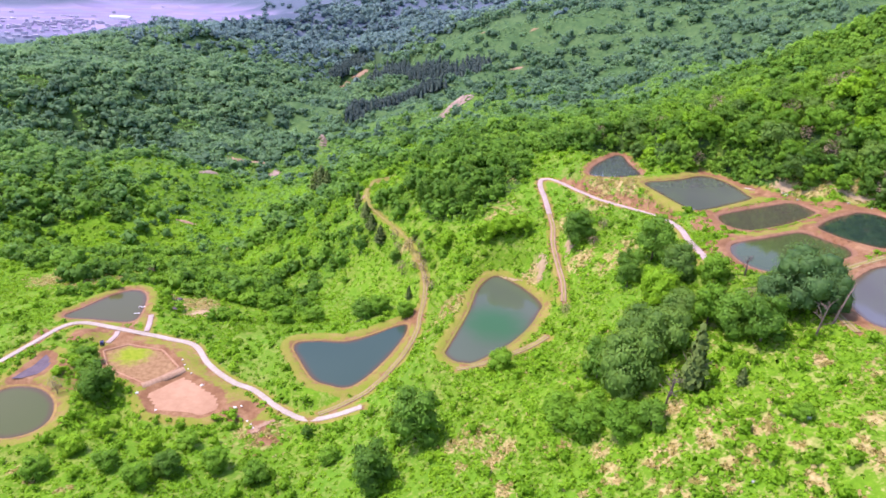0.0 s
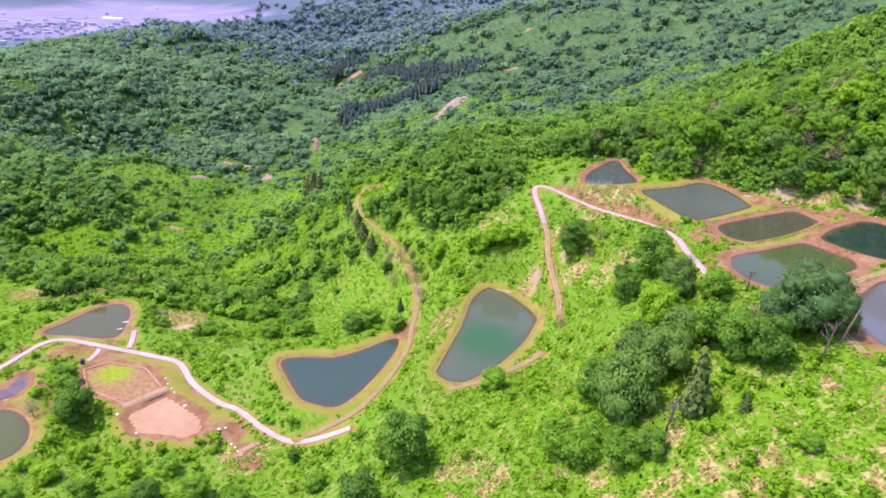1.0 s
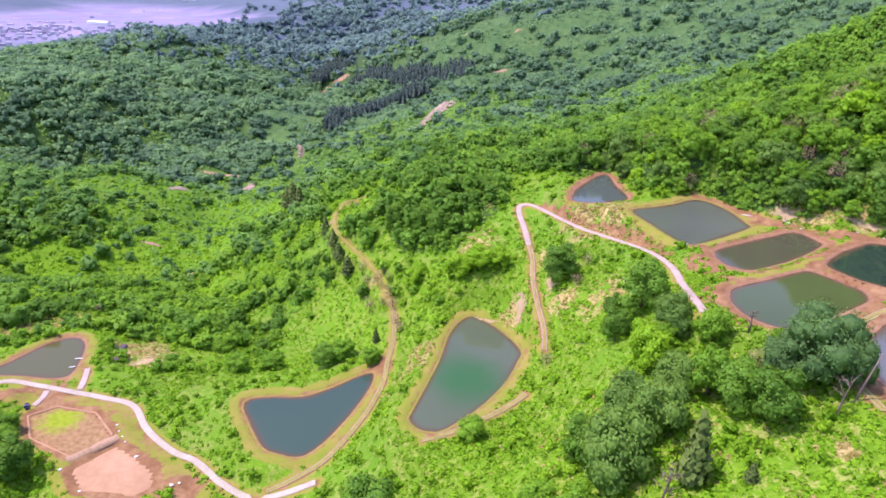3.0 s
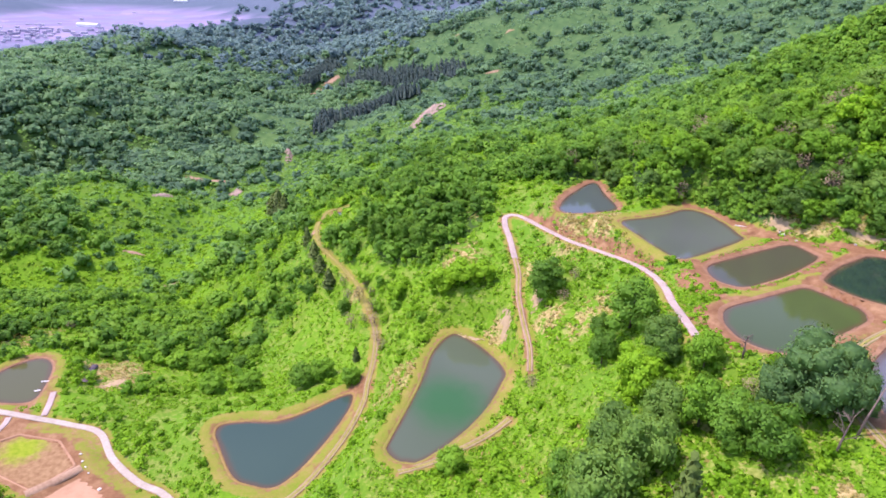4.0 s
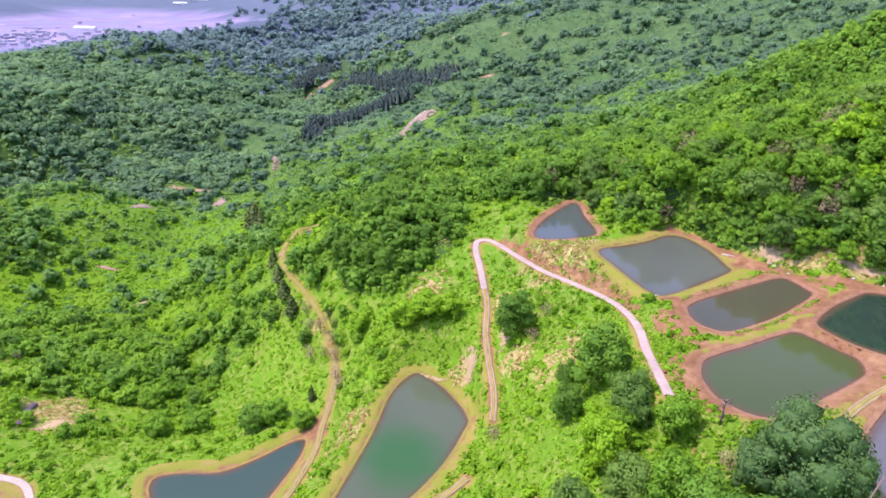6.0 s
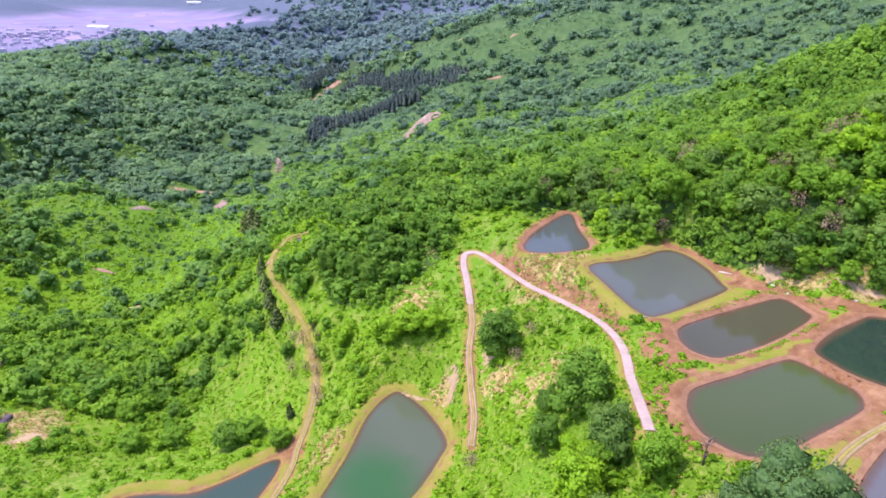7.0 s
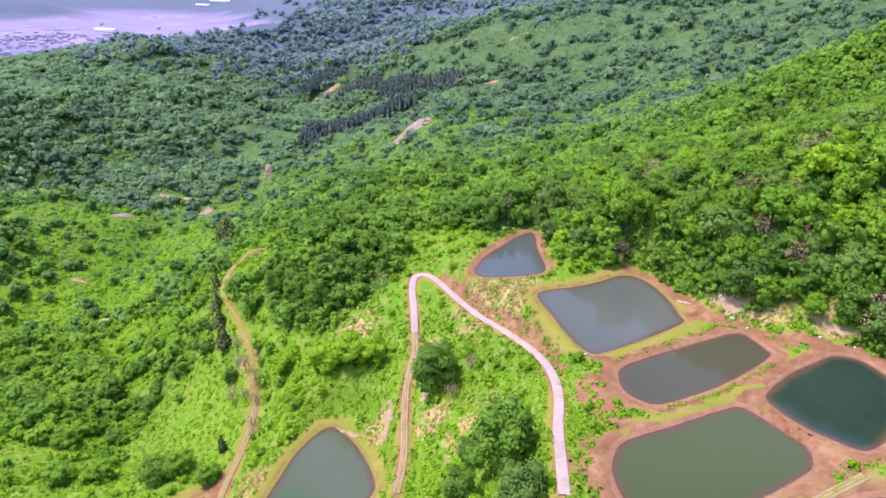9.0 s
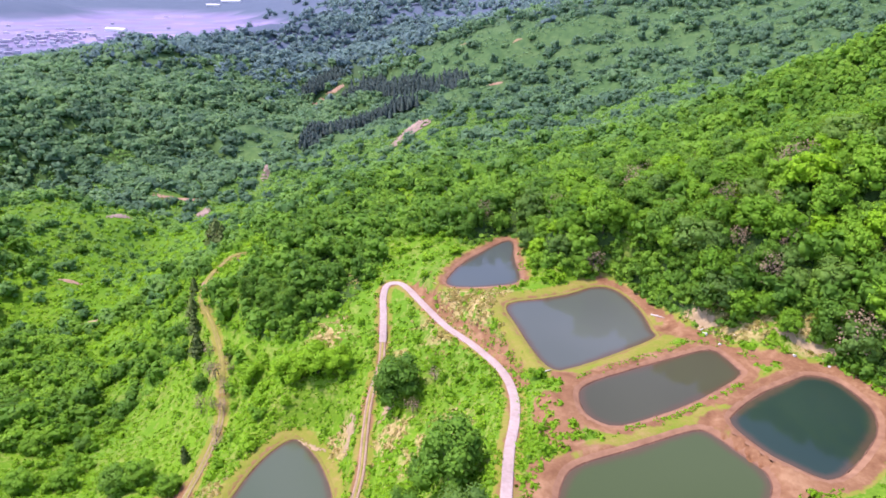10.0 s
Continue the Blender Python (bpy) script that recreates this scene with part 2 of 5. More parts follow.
PALE_EARTH = plain_material("pale_dry_earth", (0.24, 0.175, 0.09), (0.40, 0.305, 0.18), 0.5, 0.95, 0.7)

# ---- relief: crest lines, slopes and valley floors as (x, y, height) ----
NEAR_SLOPE = [(80, 15, 9), (30, 20, -5), (32, 42, -7), (16, 52, -11), (0, 46, -20), (-25, 50, -38), (-33, 62, -36),
              (-50, 64, -44), (-70, 60, -50), (-113, 82, -73), (-160, 68, -66), (-160, 92, -75), (-80, 10, -52),
              (-30, -10, -36), (9, 104, -14), (12, 122, -11), (0, 138, -25), (-12, 145, -38), (-22, 168, -34),
              (-38, 186, -32), (-14, 177, -29), (-23, 120, -45), (50, 62, -1), (110, 60, 9), (30, 80, -7)]
ROAD_SPUR = [(-12, 200, -24), (-18, 235, -12), (2, 212, -12), (26, 180, -7), (29, 146, -4), (-36, 222, -25),
             (-20, 256, -10), (3, 293, -7), (-16, 336, -19), (-17, 368, -18), (-46, 262, -19), (-72, 240, -33)]
WEST_FLANK = [(-75, 203, -59), (-82, 181, -62), (-92, 250, -50), (-112, 276, -47.5), (-117, 322, -48), (-106, 302, -41), (-91, 280, -34), (-61, 272, -20), (-150, 333, -72),
              (-190, 352, -104), (-125, 250, -80), (-154, 256, -104), (-180, 233, -90), (-194, 214, -84),
              (-130, 190, -80), (-170, 217, -89), (-203, 192, -77), (-236, 268, -94), (-214, 318, -121), (-255, 320, -113)]
CENTRE_SPUR = [(-181, 457, -100), (-173, 505, -94), (-227, 510, -131), (-196, 343, -124), (-369, 453, -134), (-260, 430, -147), (-97, 403, -55), (-140, 400, -78), (-130, 560, -82)]
BENCH = [(-210, 151, -67.5), (-180, 150, -70), (-246, 134, -67), (-150, 119, -71), (-128, 90, -71), (-112, 99, -69.5),
         (-92, 98, -65), (-130, 138, -67), (-225, 145, -67), (-190, 100, -74), (-64, 100, -47), (-56, 180, -45), (-18, 130, -42)]
VALLEY = [(-350, 384, -140), (-328, 453, -142), (-340, 490, -147), (-315, 555, -152), (-289, 652, -148),
          (-247, 760, -136), (-131, 660, -112), (-98, 730, -103), (-52, 758, -66), (-290, 1000, -134), (-295, 1223, -136)]
WEST_HILL = [(-378, 472, -122), (-334, 575, -128), (-546, 730, -82), (-484, 730, -114), (-448, 809, -110),
             (-382, 834, -130), (-330, 938, -118), (-612, 917, -64), (-546, 1169, -76),
             (-460, 1298, -78), (-470, 1138, -86), (-463, 1722, -70), (-760, 700, -60), (-620, 420, -80)]
EAST_HILL = [(97, 197, 12), (125, 182, 13), (110, 208, 28), (114, 238, 33), (130, 210, 40), (191, 328, 35),
             (212, 437, 39), (228, 398, 57), (181, 405, 22), (86, 263, 23), (70, 266, 18), (45, 256, 9),
             (24, 289, 1), (97, 505, -30), (190, 210, 70), (280, 330, 82), (160, 120, 30), (220, 40, 50)]
FAR_HILLS = [(167, 755, -47), (233, 780, -18), (347, 980, 16), (258, 1071, 5), (378, 919, 36), (167, 1070, -34),
             (89, 837, -60), (36, 1079, -68), (81, 1182, -8), (-142, 1387, -34), (-327, 1813, -72), (520, 1300, 75),
             (650, 800, 110), (150, 1700, 20), (-100, 2100, -30), (500, 2200, 120), (-430, 2500, 0), (-300, 3200, 90), (-560, 3300, 30)]
LOWLAND = [(-1385, 2485, -130), (-900, 2200, -130), (-1600, 1500, -130), (-2600, 2500, -130), (-700, 2700, -130),
           (-1200, 700, -90), (-3000, 4300, -130), (-1200, 4300, -130), (-900, -200, -110), (-4200, 1000, -130),
           (500, 4300, 60), (2500, 4000, 260), (2500, 1500, 220), (1500, -300, 160), (-3500, -300, -120)]
WEST_CREST = [(-782, 1128, -64), (-688, 1124, -51), (-624, 1212, -43), (-709, 1526, -58), (-667, 1603, -56), (-567, 1682, -49), (-572, 1723, -44),
              (-483, 1836, -34), (-520, 2300, -8), (-387, 1820, -54), (-278, 1958, -31), (-479, 1651, -89), (-542, 787, -72), (-468, 780, -118), (-498, 688, -137),
              (-930, 1080, -84), (-1050, 1250, -112), (-900, 1500, -112), (-850, 1750, -124), (-760, 1950, -124), (-680, 2150, -122),
              (-65, 1296, -26), (14, 1794, -12), (352, 976, 26), (402, 854, 18)]
RELIEF = np.array(WEST_CREST + NEAR_SLOPE + ROAD_SPUR + WEST_FLANK + CENTRE_SPUR + BENCH + VALLEY + WEST_HILL + EAST_HILL + FAR_HILLS + LOWLAND, float)

# ---- ponds: water level, shoreline in plan, width of the bank, share of bare soil ----
PONDS = [
    ("far", -5.0, [(9, 227), (14, 241), (24, 257), (32, 267), (35, 266), (35, 249), (36, 229), (26, 223), (16, 221), (10, 222)], 3.0, 0.7),
    ("upper", -1.6, [(31, 202), (44, 208), (54, 213), (63, 219), (70, 217), (75, 204), (76, 190), (75, 185), (57, 172), (47, 166), (43, 165), (39, 171), (34, 187)], 4.5, 0.15),
    ("oval", -0.3, [(48, 149), (49, 154), (53, 158), (65, 165), (80, 173), (88, 177), (92, 177), (95, 169), (95, 166), (90, 161), (77, 151), (65, 144), (56, 140), (52, 141), (49, 144)], 4.0, 1.0),
    ("near", 0.0, [(40, 118), (44, 124), (58, 131), (72, 138), (77, 139), (81, 134), (86, 126), (85, 120), (81, 116), (68, 108), (56, 101), (49, 99), (44, 101), (40, 106), (39, 113)], 4.0, 0.75),
    ("dark", 1.4, [(84, 141), (87, 146), (96, 154), (107, 161), (113, 164), (119, 162), (122, 153), (121, 146), (116, 138), (106, 128), (100, 124), (97, 124), (93, 127), (88, 132)], 4.0, 0.9),
    ("green", -45.0, [(-41, 178), (-35, 176), (-27, 166), (-21, 153), (-23, 145), (-29, 131), (-39, 116), (-51, 104), (-56, 103), (-59, 104), (-62, 108), (-61, 113), (-53, 141), (-48, 165)], 3.6, 0.2),
    ("teal", -66.5, [(-82, 165), (-81, 162), (-82, 154), (-87, 138), (-93, 124), (-98, 116), (-102, 113), (-108, 114), (-116, 118), (-126, 134), (-129, 140), (-128, 144), (-120, 146), (-107, 147), (-96, 154), (-87, 162)], 4.5, 0.35),
    ("hook", -69.7, [(-244, 161), (-240, 170), (-233, 184), (-226, 190), (-220, 189), (-215, 182), (-211, 168), (-211, 161), (-216, 159), (-230, 160)], 3.5, 0.5),
    ("shallow", -68.0, [(-236, 91), (-234, 101), (-227, 104), (-218, 102), (-210, 95), (-206, 85), (-209, 78), (-217, 75), (-227, 79)], 4.0, 0.4),
    ("ridge", -48.4, [(-114, 325), (-110, 322.5), (-106, 325), (-104.5, 329), (-108, 331.5), (-112.5, 330)], 1.8, 0.1),
    ("east", 0.5, [(64, 86), (73, 96), (87, 107), (98, 108), (94, 91), (77, 70), (67, 63), (61, 65), (60, 71), (61, 79)], 5.0, 0.7),
]
# drained basins: floor level, outline, rim width
BASINS = [
    ("basin_upper", -70.0, [(-211, 134), (-203, 140), (-187, 137), (-175, 125), (-183, 113), (-203, 122)], 2.5),
    ("basin_lower", -71.0, [(-181, 107), (-171, 120.5), (-162, 115.5), (-152, 108), (-149, 101), (-154, 96.5), (-173, 98)], 2.5),
    ("basin_mud", -66.0, [(-233, 106), (-231, 114), (-230, 124), (-227, 123), (-223, 116), (-225, 110), (-229, 107)], 2.0),
]


def smooth(a, b, v):
    s = np.clip((v - a) / (b - a), 0, 1)
    return s * s * (3 - 2 * s)


def curve(points, step=1.5, closed=False):
    """A smooth line through the points, with a place about every step metres."""
    p = np.array(points, float)
    n, out = len(p), []
    for i in range(n if closed else n - 1):
        a, b, c, d = (p[(i + k) % n] if closed else p[min(max(i + k, 0), n - 1)] for k in (-1, 0, 1, 2))
        m = max(2, int(np.linalg.norm((c - b)[:2]) / step))
        for s in np.arange(m) / m:
            out.append(0.5 * (2 * b + (c - a) * s + (2 * a - 5 * b + 4 * c - d) * s**2 + (3 * b - a - 3 * c + d) * s**3))
    return np.array(out if closed else out + [p[-1]])


def polygon(points, step=1.5):
    """A closed line with straight sides and slightly eased corners."""
    p = np.array(points, float)
    out = []
    for a, b in zip(p, np.roll(p, -1, 0)):
        m = max(3, int(np.linalg.norm((b - a)[:2]) / step))
        out.extend(a + (b - a) * s for s in 0.04 + 0.92 * np.arange(m) / (m - 1))
    return np.array(out)


def line_gap(xy, line, closed=False):
    """Distance from places to a line, and where along it the nearest point lies."""
    best, along = np.full(len(xy), 99.0), np.zeros(len(xy))
    lo, hi = line[:, :2].min(0) - 25, line[:, :2].max(0) + 25
    near_by = np.where(((xy > lo) & (xy < hi)).all(1))[0]
    if len(near_by) < len(xy):
        if len(near_by):
            best[near_by], along[near_by] = line_gap(xy[near_by], line, closed)
        return best, along
    ends = np.roll(line, -1, 0) if closed else line[1:]
    for i, (a, b) in enumerate(zip(line[: len(ends), :2], ends[:, :2])):
        ab = b - a
        s = np.clip(((xy - a) @ ab) / max(ab @ ab, 1e-9), 0, 1)
        d = np.hypot(*(xy - a - s[:, None] * ab).T)
        near = d < best
        best[near], along[near] = d[near], (i + s)[near]
    return best, along


def outline_gap(xy, line):
    """Signed distance to a closed outline: below zero inside."""
    d, _ = line_gap(xy, line, True)
    inside = np.zeros(len(xy), bool)
    for (ax, ay), (bx, by) in zip(line[:, :2], np.roll(line, -1, 0)[:, :2]):
        if ay != by:
            inside ^= ((ay > xy[:, 1]) != (by > xy[:, 1])) & (xy[:, 0] < (bx - ax) * (xy[:, 1] - ay) / (by - ay) + ax)
    return np.where(inside, -d, d)


def plate(r):
    return r * r * np.log(r + 1e-9)


R_SCALE = 300.0
_q = RELIEF[:, :2] / R_SCALE
_k = plate(np.linalg.norm(_q[:, None] - _q[None], axis=2)) + np.eye(len(_q)) * 2e-3
_lin = np.c_[np.ones(len(_q)), _q]
_sol = np.linalg.solve(np.block([[_k, _lin], [_lin.T, np.zeros((3, 3))]]), np.r_[RELIEF[:, 2], 0, 0, 0])


def waves(xy, scale, seed):
    """Smooth rolling noise, about -1 to 1, from a few crossed sines."""
    r = np.random.RandomState(seed)
    out = np.zeros(len(xy))
    for _ in range(9):
        a, f, ph = r.uniform(0, 6.28), r.uniform(0.6, 1.9) * 6.28 / scale, r.uniform(0, 6.28)
        out += np.sin((xy[:, 0] * np.cos(a) + xy[:, 1] * np.sin(a)) * f + ph)
    return out / 3.5


def bare_relief(xy):
    xy = np.asarray(xy, float)
    out = np.empty(len(xy))
    for i in range(0, len(xy), 20000):
        q = xy[i : i + 20000] / R_SCALE
        out[i : i + 20000] = plate(np.linalg.norm(q[:, None] - _q[None], axis=2)) @ _sol[:-3] + np.c_[np.ones(len(q)), q] @ _sol[-3:]
    far = np.clip((np.hypot(xy[:, 0], xy[:, 1] - 150) - 150) / 500, 0, 1)
    lowland = smooth(-112, -126, out) * smooth(1600, 2200, xy[:, 1])
    out += waves(xy, 26, 3) * 0.7 + waves(xy, 150, 5) * 7 * far * (1 - lowland) + waves(xy, 60, 8) * 2.0 * np.clip(far * 2, 0, 1) * (1 - lowland)
    out = np.where(xy[:, 1] > 1500, np.maximum(out, -131), out)
    out = out + np.clip(xy[:, 1] - 3300, 0, None) * 0.085
    isle = np.hypot((xy[:, 0] + 2250) / 650, (xy[:, 1] - 3050) / 620)
    return out + 75 * (1 - smooth(0.2, 1.0, isle)) ** 2

# ---- roads and tracks: kind, width, centre line (x, y, height) ----
ROADS = {
    "upper_road": ("concrete", 2.6, [(27, 106, 0.6), (28, 119, -0.6), (29, 131, -2), (31, 145, -3.3), (31, 158, -5), (28, 172, -7.2), (20, 188, -9.6), (10, 202, -11), (1, 217, -11.4), (-6, 229, -11.4), (-10.5, 234.5, -11.6), (-15, 234, -12.2), (-16, 228, -14), (-14.5, 218, -17), (-13, 206, -21.5)]),
    "rutted_track": ("ruts", 2.3, [(-13, 206, -21.5), (-12.3, 196, -24.3), (-13.6, 182, -27.6), (-13, 168, -31.3), (-12, 154, -35), (-13, 143, -38)]),
    "lower_road": ("concrete", 2.45, [(-249, 100, -65.5), (-245, 117, -66), (-241, 133, -66.5), (-237, 148, -67), (-230, 153, -67.5), (-215.6, 151, -68), (-204, 149, -68.5), (-188, 146.5, -69.5), (-174.7, 142.7, -70), (-163.6, 129.6, -70.5), (-150, 119, -71), (-139.4, 114, -71), (-127.5, 104.3, -71), (-117, 97.7, -70.5), (-110, 96.3, -69.5), (-101.6, 97.5, -67.5), (-93.3, 99.5, -65)]),
    "bank_track": ("ruts", 1.9, [(-110, 99, -69.3), (-100.5, 103.5, -67), (-90.8, 113.4, -65.7), (-81, 136.6, -65.4), (-76, 157.8, -65), (-75.5, 168.5, -63.5), (-74, 183, -60), (-75, 200, -57.5), (-80, 216, -54.5)]),
    "ridge_track": ("ruts", 1.3, [(-80, 216, -54.5), (-87, 234, -51.5), (-96, 251, -51), (-106, 267, -50.5), (-113, 276, -48.5), (-117, 288, -48.3), (-120, 303, -48), (-119, 318, -47.5), (-117.5, 328, -47.5), (-111.5, 335, -47.3), (-103, 336, -46)]),
    "pond_track": ("ruts", 2.3, [(-58, 98, -44.6), (-48.3, 101.7, -44), (-38, 108.6, -44), (-29, 115.7, -44), (-22, 122.5, -43.4)]),
    "ring_track": ("ruts", 2.3, [(53, 60, 0.6), (53, 73, 0.9), (57, 86, 1.0), (64, 95, 1.0), (72, 102, 1.1), (82, 108.5, 1.2), (94, 115, 1.6)]),
    "ramp": ("concrete", 2.3, [(-200.3, 150.6, -68.95), (-201.3, 155, -69.0), (-203, 160.5, -69.1), (-205, 166, -69.2)]),
    "driveway": ("concrete", 2.2, [(-212.3, 148.4, -68.3), (-211.5, 145, -68.4), (-212, 139, -68.6)]),
}

# ---- building blocks ----
def grid_mesh(name, verts, quads, material, attributes=(), smooth_faces=True, normals=None):
    me = bpy.data.meshes.new(name)
    verts, quads = np.asarray(verts, np.float32), np.asarray(quads, np.int32)
    me.vertices.add(len(verts))
    me.vertices.foreach_set("co", verts.ravel())
    me.loops.add(quads.size)
    me.loops.foreach_set("vertex_index", quads.ravel())
    me.polygons.add(len(quads))
    me.polygons.foreach_set("loop_start", np.arange(0, quads.size, quads.shape[1], dtype=np.int32))
    if smooth_faces:
        me.polygons.foreach_set("use_smooth", np.ones(len(quads), bool))
    me.update(calc_edges=True)
    for key, values in attributes:
        me.attributes.new(key, "FLOAT", "POINT").data.foreach_set("value", np.asarray(values, np.float32))
    if normals is not None:
        me.attributes.new("custom_normal", "FLOAT_VECTOR", "POINT").data.foreach_set("vector", np.asarray(normals, np.float32).ravel())
    me.materials.append(material)
    return me


def unit(v):
    return v / np.linalg.norm(v, axis=1)[:, None]


def part(name, bm, material, parent, label=""):
    me = bpy.data.meshes.new(name)
    bm.to_mesh(me)
    bm.free()
    me.materials.append(material)
    ob = new(name, me)
    ob.parent = parent
    return tagged(ob, label)


def mesh_part(name, me, parent, label=""):
    ob = new(name, me)
    ob.parent = parent
    return tagged(ob, label)


def tube(bm, points, radii, sides=6):
    """A tapered round limb along the points."""
    rings = []
    for i, p in enumerate(points):
        way = (Vector(points[min(i + 1, len(points) - 1)]) - Vector(points[max(i - 1, 0)])).normalized()
        side = way.orthogonal().normalized()
        up = way.cross(side)
        rings.append([bm.verts.new(Vector(p) + radii[i] * (math.cos(a) * side + math.sin(a) * up)) for a in (6.2832 * k / sides for k in range(sides))])
    for a, b in zip(rings, rings[1:]):
        for k in range(sides):
            bm.faces.new((a[k], a[(k + 1) % sides], b[(k + 1) % sides], b[k])).smooth = True
    bm.faces.new(rings[-1])
    bm.faces.new(rings[0][::-1])


def box(bm, size, at=(0, 0, 0), bevel=0.0, turn=None):
    made = bmesh.ops.create_cube(bm, size=1.0, matrix=Matrix.Translation(at) @ (turn or Matrix()) @ Matrix.Diagonal((*size, 1)))
    if bevel:
        edges = {e for v in made["verts"] for e in v.link_edges}
        bmesh.ops.bevel(bm, geom=list(edges), offset=bevel, segments=2, affect="EDGES")


# bare slips and cuts on the slopes: place, length, width, turn, lift, kind, label
SLIPS = [(-63, 762, 54, 24, 0.25, 2.5, "rock", "pale rock scarp on the far slope"), (-286, 662, 30, 13, 2.0, 2.0, "rock", "pinkish bare landslip beside the stream"),
         (-322, 684, 64, 7, 0.35, 1.5, "earth", "brown bare landslip below the woods"), (-338, 584, 24, 6, 0.7, 1.0, "rock", "pale bare landslip in the scrub"),
         (-246, 765, 70, 10, 1.75, 1.0, "rock", "pale gully scar above the stream"), (-296, 1243, 34, 20, 0.9, 0.8, "earth", "orange bare earth patch by the conifers"),
         (-272, 1285, 44, 14, 0.7, 0.8, "earth", "orange bare earth patch by the conifers"), (-318, 1190, 70, 6, 1.3, 0.8, "dry", "pale dirt path up the far valley"),
         (-470, 1135, 26, 20, 0.2, 0.8, "earth", "brown cleared patch among the far woods")]
SLIPS += [(42, 1075, 30, 9, 0.3, 0.8, "earth", "brown scar on the far meadow"), (78, 1190, 18, 5, 0.1, 0.8, "dry", "white cutting on the far hillside road"),
          (-10, 1250, 30, 3, -0.3, 0.8, "dry", "white cutting on the far hillside road"), (-41, 608, 18, 10, 0.5, 0.6, "dry", "tan dry patch on the spur"),
          (-505, 607, 44, 8, 1.9, 0.6, "dry", "tan dry streak in the meadow"), (-318, 467, 20, 5, 0.2, 0.6, "earth", "tan bare streak on the valley floor"), (-258, 412, 36, 8, 0.2, 0.6, "dry", "tan bare streak on the valley floor")]
NEAR_SLIPS = [(92, 190, 12, 5, -0.6, 0.7, "dry", "pale dry cut bank at the foot of the woods"), (117, 175, 20, 3, -0.5, 0.6, "dry", "pale dry cut bank at the foot of the woods"),
              (-19.5, 174, 11, 4, 1.4, 0.4, "dry", "pale dry landslip beside the rutted track"), (-33, 176, 16, 1.8, -0.5, 0.4, "dry", "pale earth edge above the pond"),
              (-122, 296, 10, 4, 0.6, 0.6, "earth", "reddish cut of the ridge track"),
              (-7, 178, 14, 4, 1.3, 0.3, "dry", "pale dry slip below the track"), (-130, 92, 12, 3.5, 0.9, 0.4, "earth", "red earth slip below the basin"), (-188, 182, 14, 8, 0.3, 0.3, "dry", "dry tan patch on the slope")]

# ---- where woods grow: centre, half sizes, density ----
WOODS = [(60, 247, 20, 24, 1.0), (-425, 432, 48, 42, 1.0), (-490, 545, 45, 60, 1.0), (125, 215, 62, 34, 1.0), (175, 190, 60, 70, 1.0), (30, 272, 30, 18, 0.9), (-700, 1000, 300, 420, 1.0), (-420, 420, 130, 130, 0.6), (-330, 330, 90, 80, 0.5),
         (150, 270, 95, 78, 1.0), (50, 290, 60, 42, 1.0), (230, 420, 150, 170, 1.0), (-20, 330, 75, 62, 0.9), (-50, 250, 34, 28, 0.95), (-88, 268, 18, 16, 0.6), (60, 400, 110, 90, 0.8),
         (180, 150, 60, 60, 1.0), (-520, 900, 330, 330, 1.0), (-560, 560, 200, 220, 0.95), (-150, 300, 60, 60, 0.5), (-200, 400, 120, 80, 0.35), (-60, 520, 120, 100, 0.55),
         (-400, 1350, 330, 400, 1.0), (-100, 1600, 500, 330, 1.0), (-150, 2500, 500, 900, 1.0), (400, 1450, 420, 260, 0.45), (500, 700, 250, 300, 0.4), (150, 900, 320, 330, 0.3), (-170, 1130, 90, 200, 0.5), (30, 560, 90, 60, 0.85), (120, 620, 120, 60, 0.6),
         (-230, 250, 60, 55, 0.45)]


def woods(xy):
    out = np.zeros(len(xy))
    for cx, cy, rx, ry, a in WOODS:
        out = np.maximum(out, a * (1 - smooth(0.7, 1.15, np.hypot((xy[:, 0] - cx) / rx, (xy[:, 1] - cy) / ry))))
    for cx, cy, rx, ry, a in GLADES:
        out *= 1 - a * (1 - smooth(0.55, 1.2, np.hypot((xy[:, 0] - cx) / rx, (xy[:, 1] - cy) / ry)))
    gaps = np.clip(0.85 + 0.5 * waves(xy, 60, 71) + 0.3 * waves(xy, 24, 72), np.where(xy[:, 1] > 600, 0.75, 0.25), 1)
    return out * np.where(xy[:, 1] - 0.3 * xy[:, 0] > 330, gaps, 1)


# open grass and scrub inside the woods: centre, half sizes, share
GLADES = [(-114, 312, 15, 26, 0.95), (-352, 402, 60, 36, 0.85), (-288, 441, 60, 45, 0.85), (-375, 555, 75, 55, 0.85), (-300, 505, 80, 60, 0.8), (-300, 905, 55, 90, 0.9), (-205, 1235, 70, 60, 0.95), (-190, 330, 60, 45, 0.7), (-235, 620, 60, 80, 0.7), (-120, 800, 80, 130, 0.6),
          (65, 1210, 130, 80, 0.5), (250, 1150, 160, 120, 0.45), (-560, 1180, 60, 40, 0.6)]


# ---- the ground: relief with ponds, basins and roads worked in ----
SHORES = {name: curve([(*p, 0) for p in line], 1.5, True) for name, _, line, *_ in PONDS}
SHORES.update({name: polygon([(*p, 0) for p in line]) for name, _, line, *_ in BASINS})
LINES = {name: (kind, width, curve(line, 1.5)) for name, (kind, width, line) in ROADS.items()}


